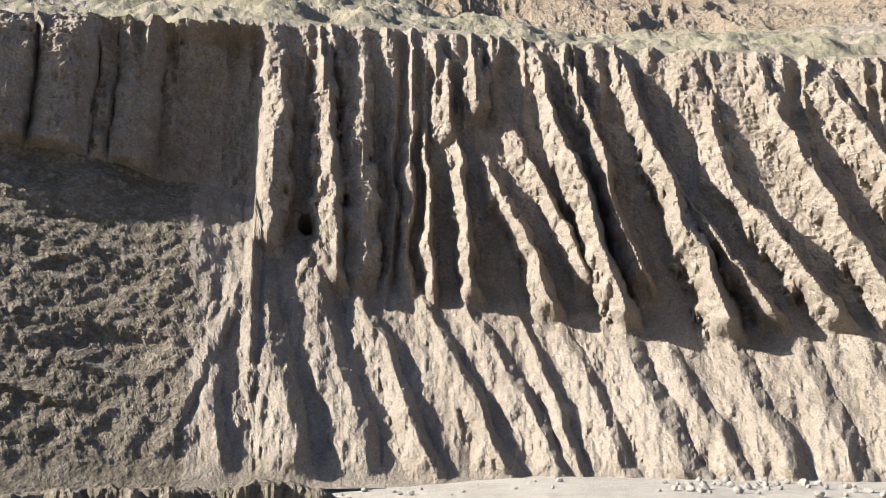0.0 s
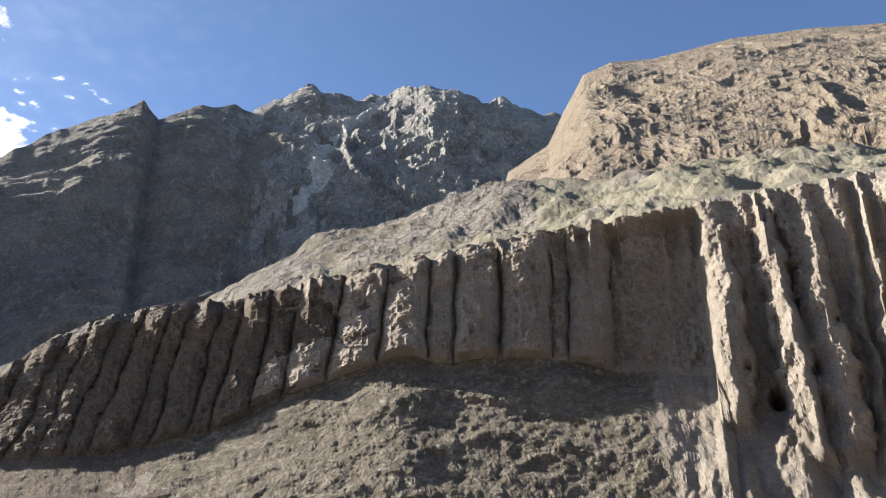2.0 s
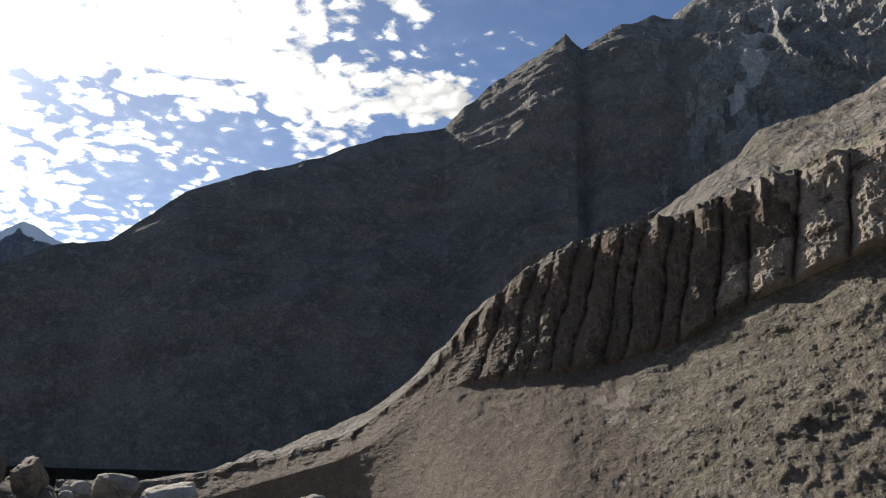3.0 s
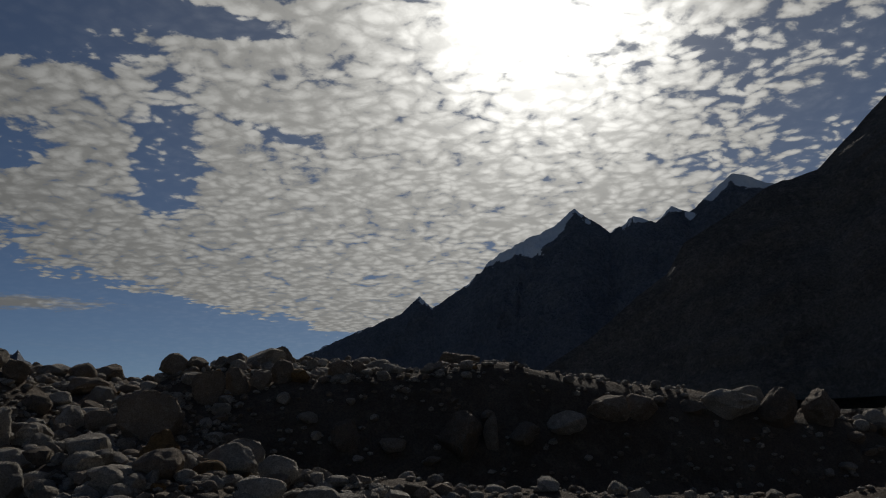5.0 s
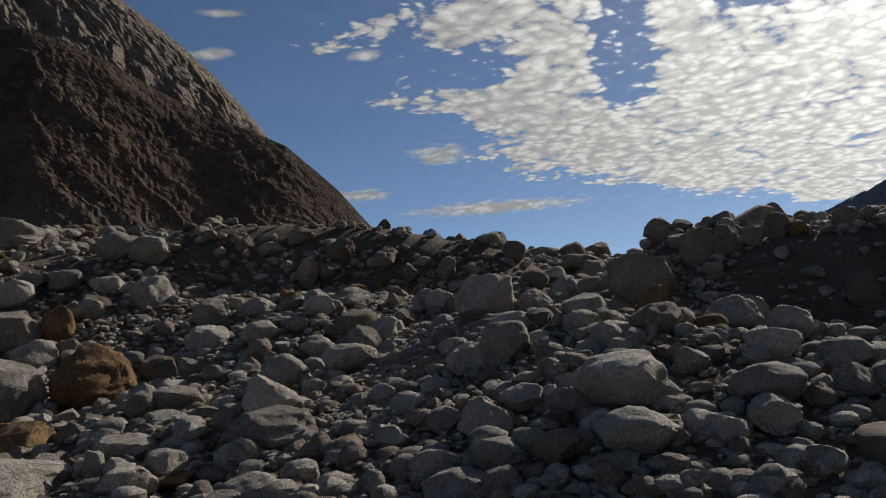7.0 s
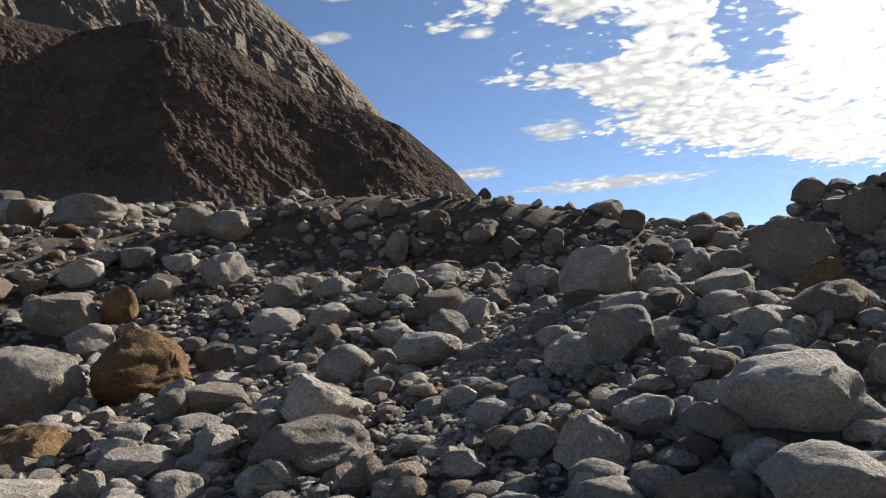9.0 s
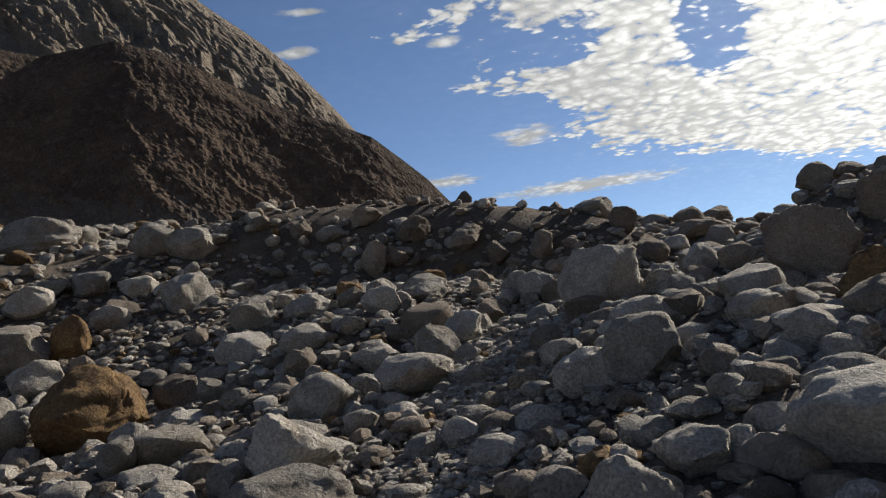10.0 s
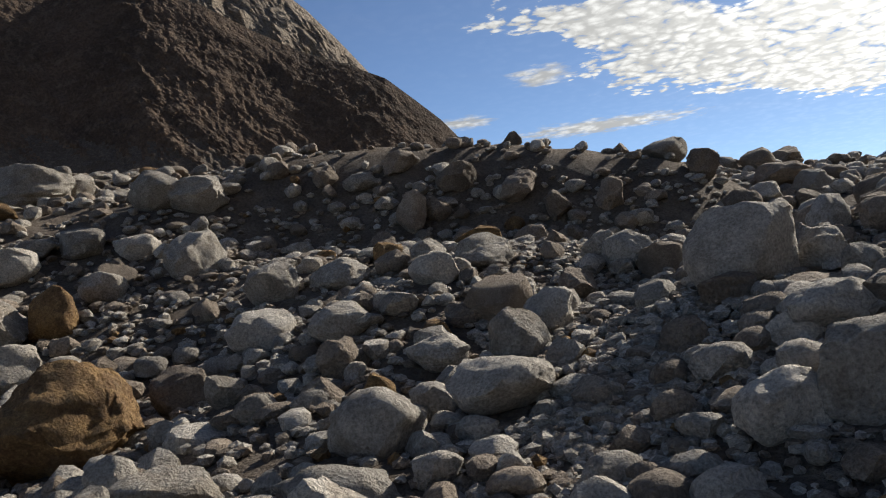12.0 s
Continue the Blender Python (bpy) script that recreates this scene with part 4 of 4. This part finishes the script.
boulder(-9.22, -6.27, 0.27, 0.22, 0.21, 5, BROWN)
boulder(-5.15, -9.29, 0.26, 0.23, 0.24, 33, RUSTY)
boulder(-5.60, -11.41, 0.26, 0.23, 0.24, 4, BROWN)
boulder(-9.41, -3.05, 0.25, 0.18, 0.47, 26, BROWN)
boulder(-2.77, -4.68, 0.24, 0.18, 0.15, 11, GRANITE)
boulder(-4.81, -3.67, 0.22, 0.21, 0.18, -9, GRANITE)
boulder(-3.43, -7.96, 0.20, 0.16, 0.20, -15, GRANITE)
boulder(-4.36, -4.39, 0.16, 0.15, 0.13, -22, GRANITE)


def valley_boulders():
    # pale boulders washed out on the valley floor below the wall
    rng = np.random.default_rng(31)
    shapes = [rock_mesh("valley_boulder", *rock_shape(300 + i, 3, 10), VALLEY) for i in range(10)]
    for i in range(75):
        az, r = radians(rng.uniform(-31, -15) if i < 50 else rng.uniform(-15, 28)), rng.uniform(97, 111)
        wide = rng.uniform(0.4, 1.3) if i < 50 else rng.uniform(0.4, 1.0)
        x, y = -math.sin(az) * r, math.cos(az) * r
        ob = new("valley_boulder", shapes[i % 10])
        ob.matrix_basis = pose(x, y, float(ground_height(x, y)) + wide * 0.25, 0, 0, rng.uniform(0, 360)) @ Matrix.Diagonal((wide, wide * 0.8, wide * rng.uniform(0.6, 0.9), 1))
        tagged(ob, "pale grey boulder washed out on the valley floor", "boulder", group="boulders of the valley floor")


valley_boulders()


def bare(x, y):
    # the earthen front of the rim carries few stones
    turn = math.degrees(math.atan2(-x, y)) % 360
    return 58 < turn < 110 and 6.5 < math.hypot(x, y) < 12.5 or 110 <= turn < 124 and 7.2 < math.hypot(x, y) < 10.5


TRAIL = ((-3.4, -5.2), (-4.1, -5.75), (-4.5, -5.95), (-5.2, -6.5), (-5.9, -8.2), (-6.3, -8.5))
SPUR = ((-4.25, -5.2), (-4.75, -4.8), (-5.1, -5.2))


def trodden(x, y):
    # the faint trail of bare earth and grit between the boulders
    return (near_line(x, y, TRAIL) < 0.36) | (near_line(x, y, SPUR) < 0.26)


def path_clear(x, y, keep):
    return near_line(np.array([x]), np.array([y]), ((0.0, 0.0), (-0.1, -0.3), (-0.9, -0.9), (-1.7, -1.9), (-2.0, -2.9), (-2.3, -3.6)))[0] > keep


def scatter():
    """Loose stones between the boulders: the larger ones singly, the rest as one bed of rubble."""
    rng = np.random.default_rng(12)
    shapes = [rock_shape(500 + i, 3, 10, 0.1, 0.03) for i in range(14)]
    meshes = {}
    made = 0
    while made < 290:
        az, r = radians(rng.uniform(60, 196)), 2.6 + 17 * rng.random() ** 1.3
        x, y = -math.sin(az) * r - 0.8, math.cos(az) * r - 1.0
        wide = 0.11 + 0.42 * rng.random() ** 2.6 + 0.008 * r
        if not path_clear(x, y, 0.8) or trodden(np.array([x]), np.array([y]))[0] or bare(x, y) and rng.random() < 0.85 or any((x - a) ** 2 + (y - b) ** 2 < (c + 0.36 * wide) ** 2 for a, b, c in TAKEN):
            continue
        k, mat = int(rng.integers(14)), (GRANITE, GRANITE, GRANITE, GRANITE, GRANITE, BROWN, BROWN, BROWN, BROWN, RUSTY)[int(rng.integers(10))]
        if (k, mat.name) not in meshes:
            meshes[k, mat.name] = rock_mesh("stone", shapes[k][0], shapes[k][1], mat)
        ob = new("stone", meshes[k, mat.name])
        tall = wide * rng.uniform(0.5, 0.85)
        ob.matrix_basis = pose(x, y, float(ground_height(x, y)) + tall * 0.25, 0, 0, rng.uniform(0, 360)) @ Matrix.Diagonal((wide, wide * rng.uniform(0.7, 1.0), tall, 1))
        tagged(ob, f"{WORDS[mat.name]} stone lying among the rubble", "stone", group="loose stones of the moraine")
        TAKEN.append((x, y, 0.4 * wide))
        made += 1
    taken = np.array(TAKEN)
    for mat, share, seed in ((GRANITE, 40000, 1), (BROWN, 21000, 2), (RUSTY, 1000, 3)):
        rng = np.random.default_rng(seed)
        small = [rock_shape(700 + i + seed * 50, 2, 8) for i in range(24)]
        tiny = [rock_shape(900 + i + seed * 50, 1, 5) for i in range(24)]
        az, r = np.radians(rng.uniform(55, 205, share) + rng.normal(0, 13, share)), 1.5 + 22 * rng.random(share) ** 1.35
        grit = rng.random(share) < 0.55
        r = np.where(grit, 1.5 + 10 * rng.random(share), r)
        wide = np.where(grit, 0.018 + 0.05 * rng.random(share) ** 2, 0.028 + 0.18 * rng.random(share) ** 2.3) + 0.004 * r
        x, y = -np.sin(az) * r - 0.8, np.cos(az) * r - 0.8
        # grit along the trail
        strewn = rng.random(share) < 0.11
        step = rng.random(share) * (len(TRAIL) - 1)
        x = np.where(strewn, np.interp(step, range(len(TRAIL)), [p[0] for p in TRAIL]) + rng.normal(0, 0.32, share), x)
        y = np.where(strewn, np.interp(step, range(len(TRAIL)), [p[1] for p in TRAIL]) + rng.normal(0, 0.32, share), y)
        wide = np.where(strewn, 0.02 + 0.07 * rng.random(share) ** 2, wide)
        free = np.array([np.all((a - taken[:, 0]) ** 2 + (b - taken[:, 1]) ** 2 > (taken[:, 2] * 0.9) ** 2) and not (bare(a, b) and rng.random() < 0.8) for a, b in zip(x, y)])
        free &= ~(trodden(x, y) & (wide > 0.07) & (rng.random(share) < 0.55))
        x, y, wide = x[free], y[free], wide[free]
        z = ground_height(x, y)
        verts, faces, base = [], [], 0
        for a, b, c, w in zip(x, y, z, wide):
            p, f = (small if w > 0.105 else tiny)[int(rng.integers(24))]
            t = rng.uniform(0, 6.28)
            s = np.array((w, w * rng.uniform(0.65, 1), w * rng.uniform(0.45, 0.85)))
            q = p * s
            q = np.stack([q[:, 0] * math.cos(t) - q[:, 1] * math.sin(t), q[:, 0] * math.sin(t) + q[:, 1] * math.cos(t), q[:, 2]], 1)
            verts.append(q + (a, b, c + s[2] * 0.22))
            faces.append(f + base)
            base += len(q)
        me = rock_mesh("rubble", np.concatenate(verts), np.concatenate(faces), mat)
        tagged(new("rubble", me), f"bed of {WORDS[mat.name]} rubble and pebbles between the boulders", "rubble", kind="stuff")


scatter()
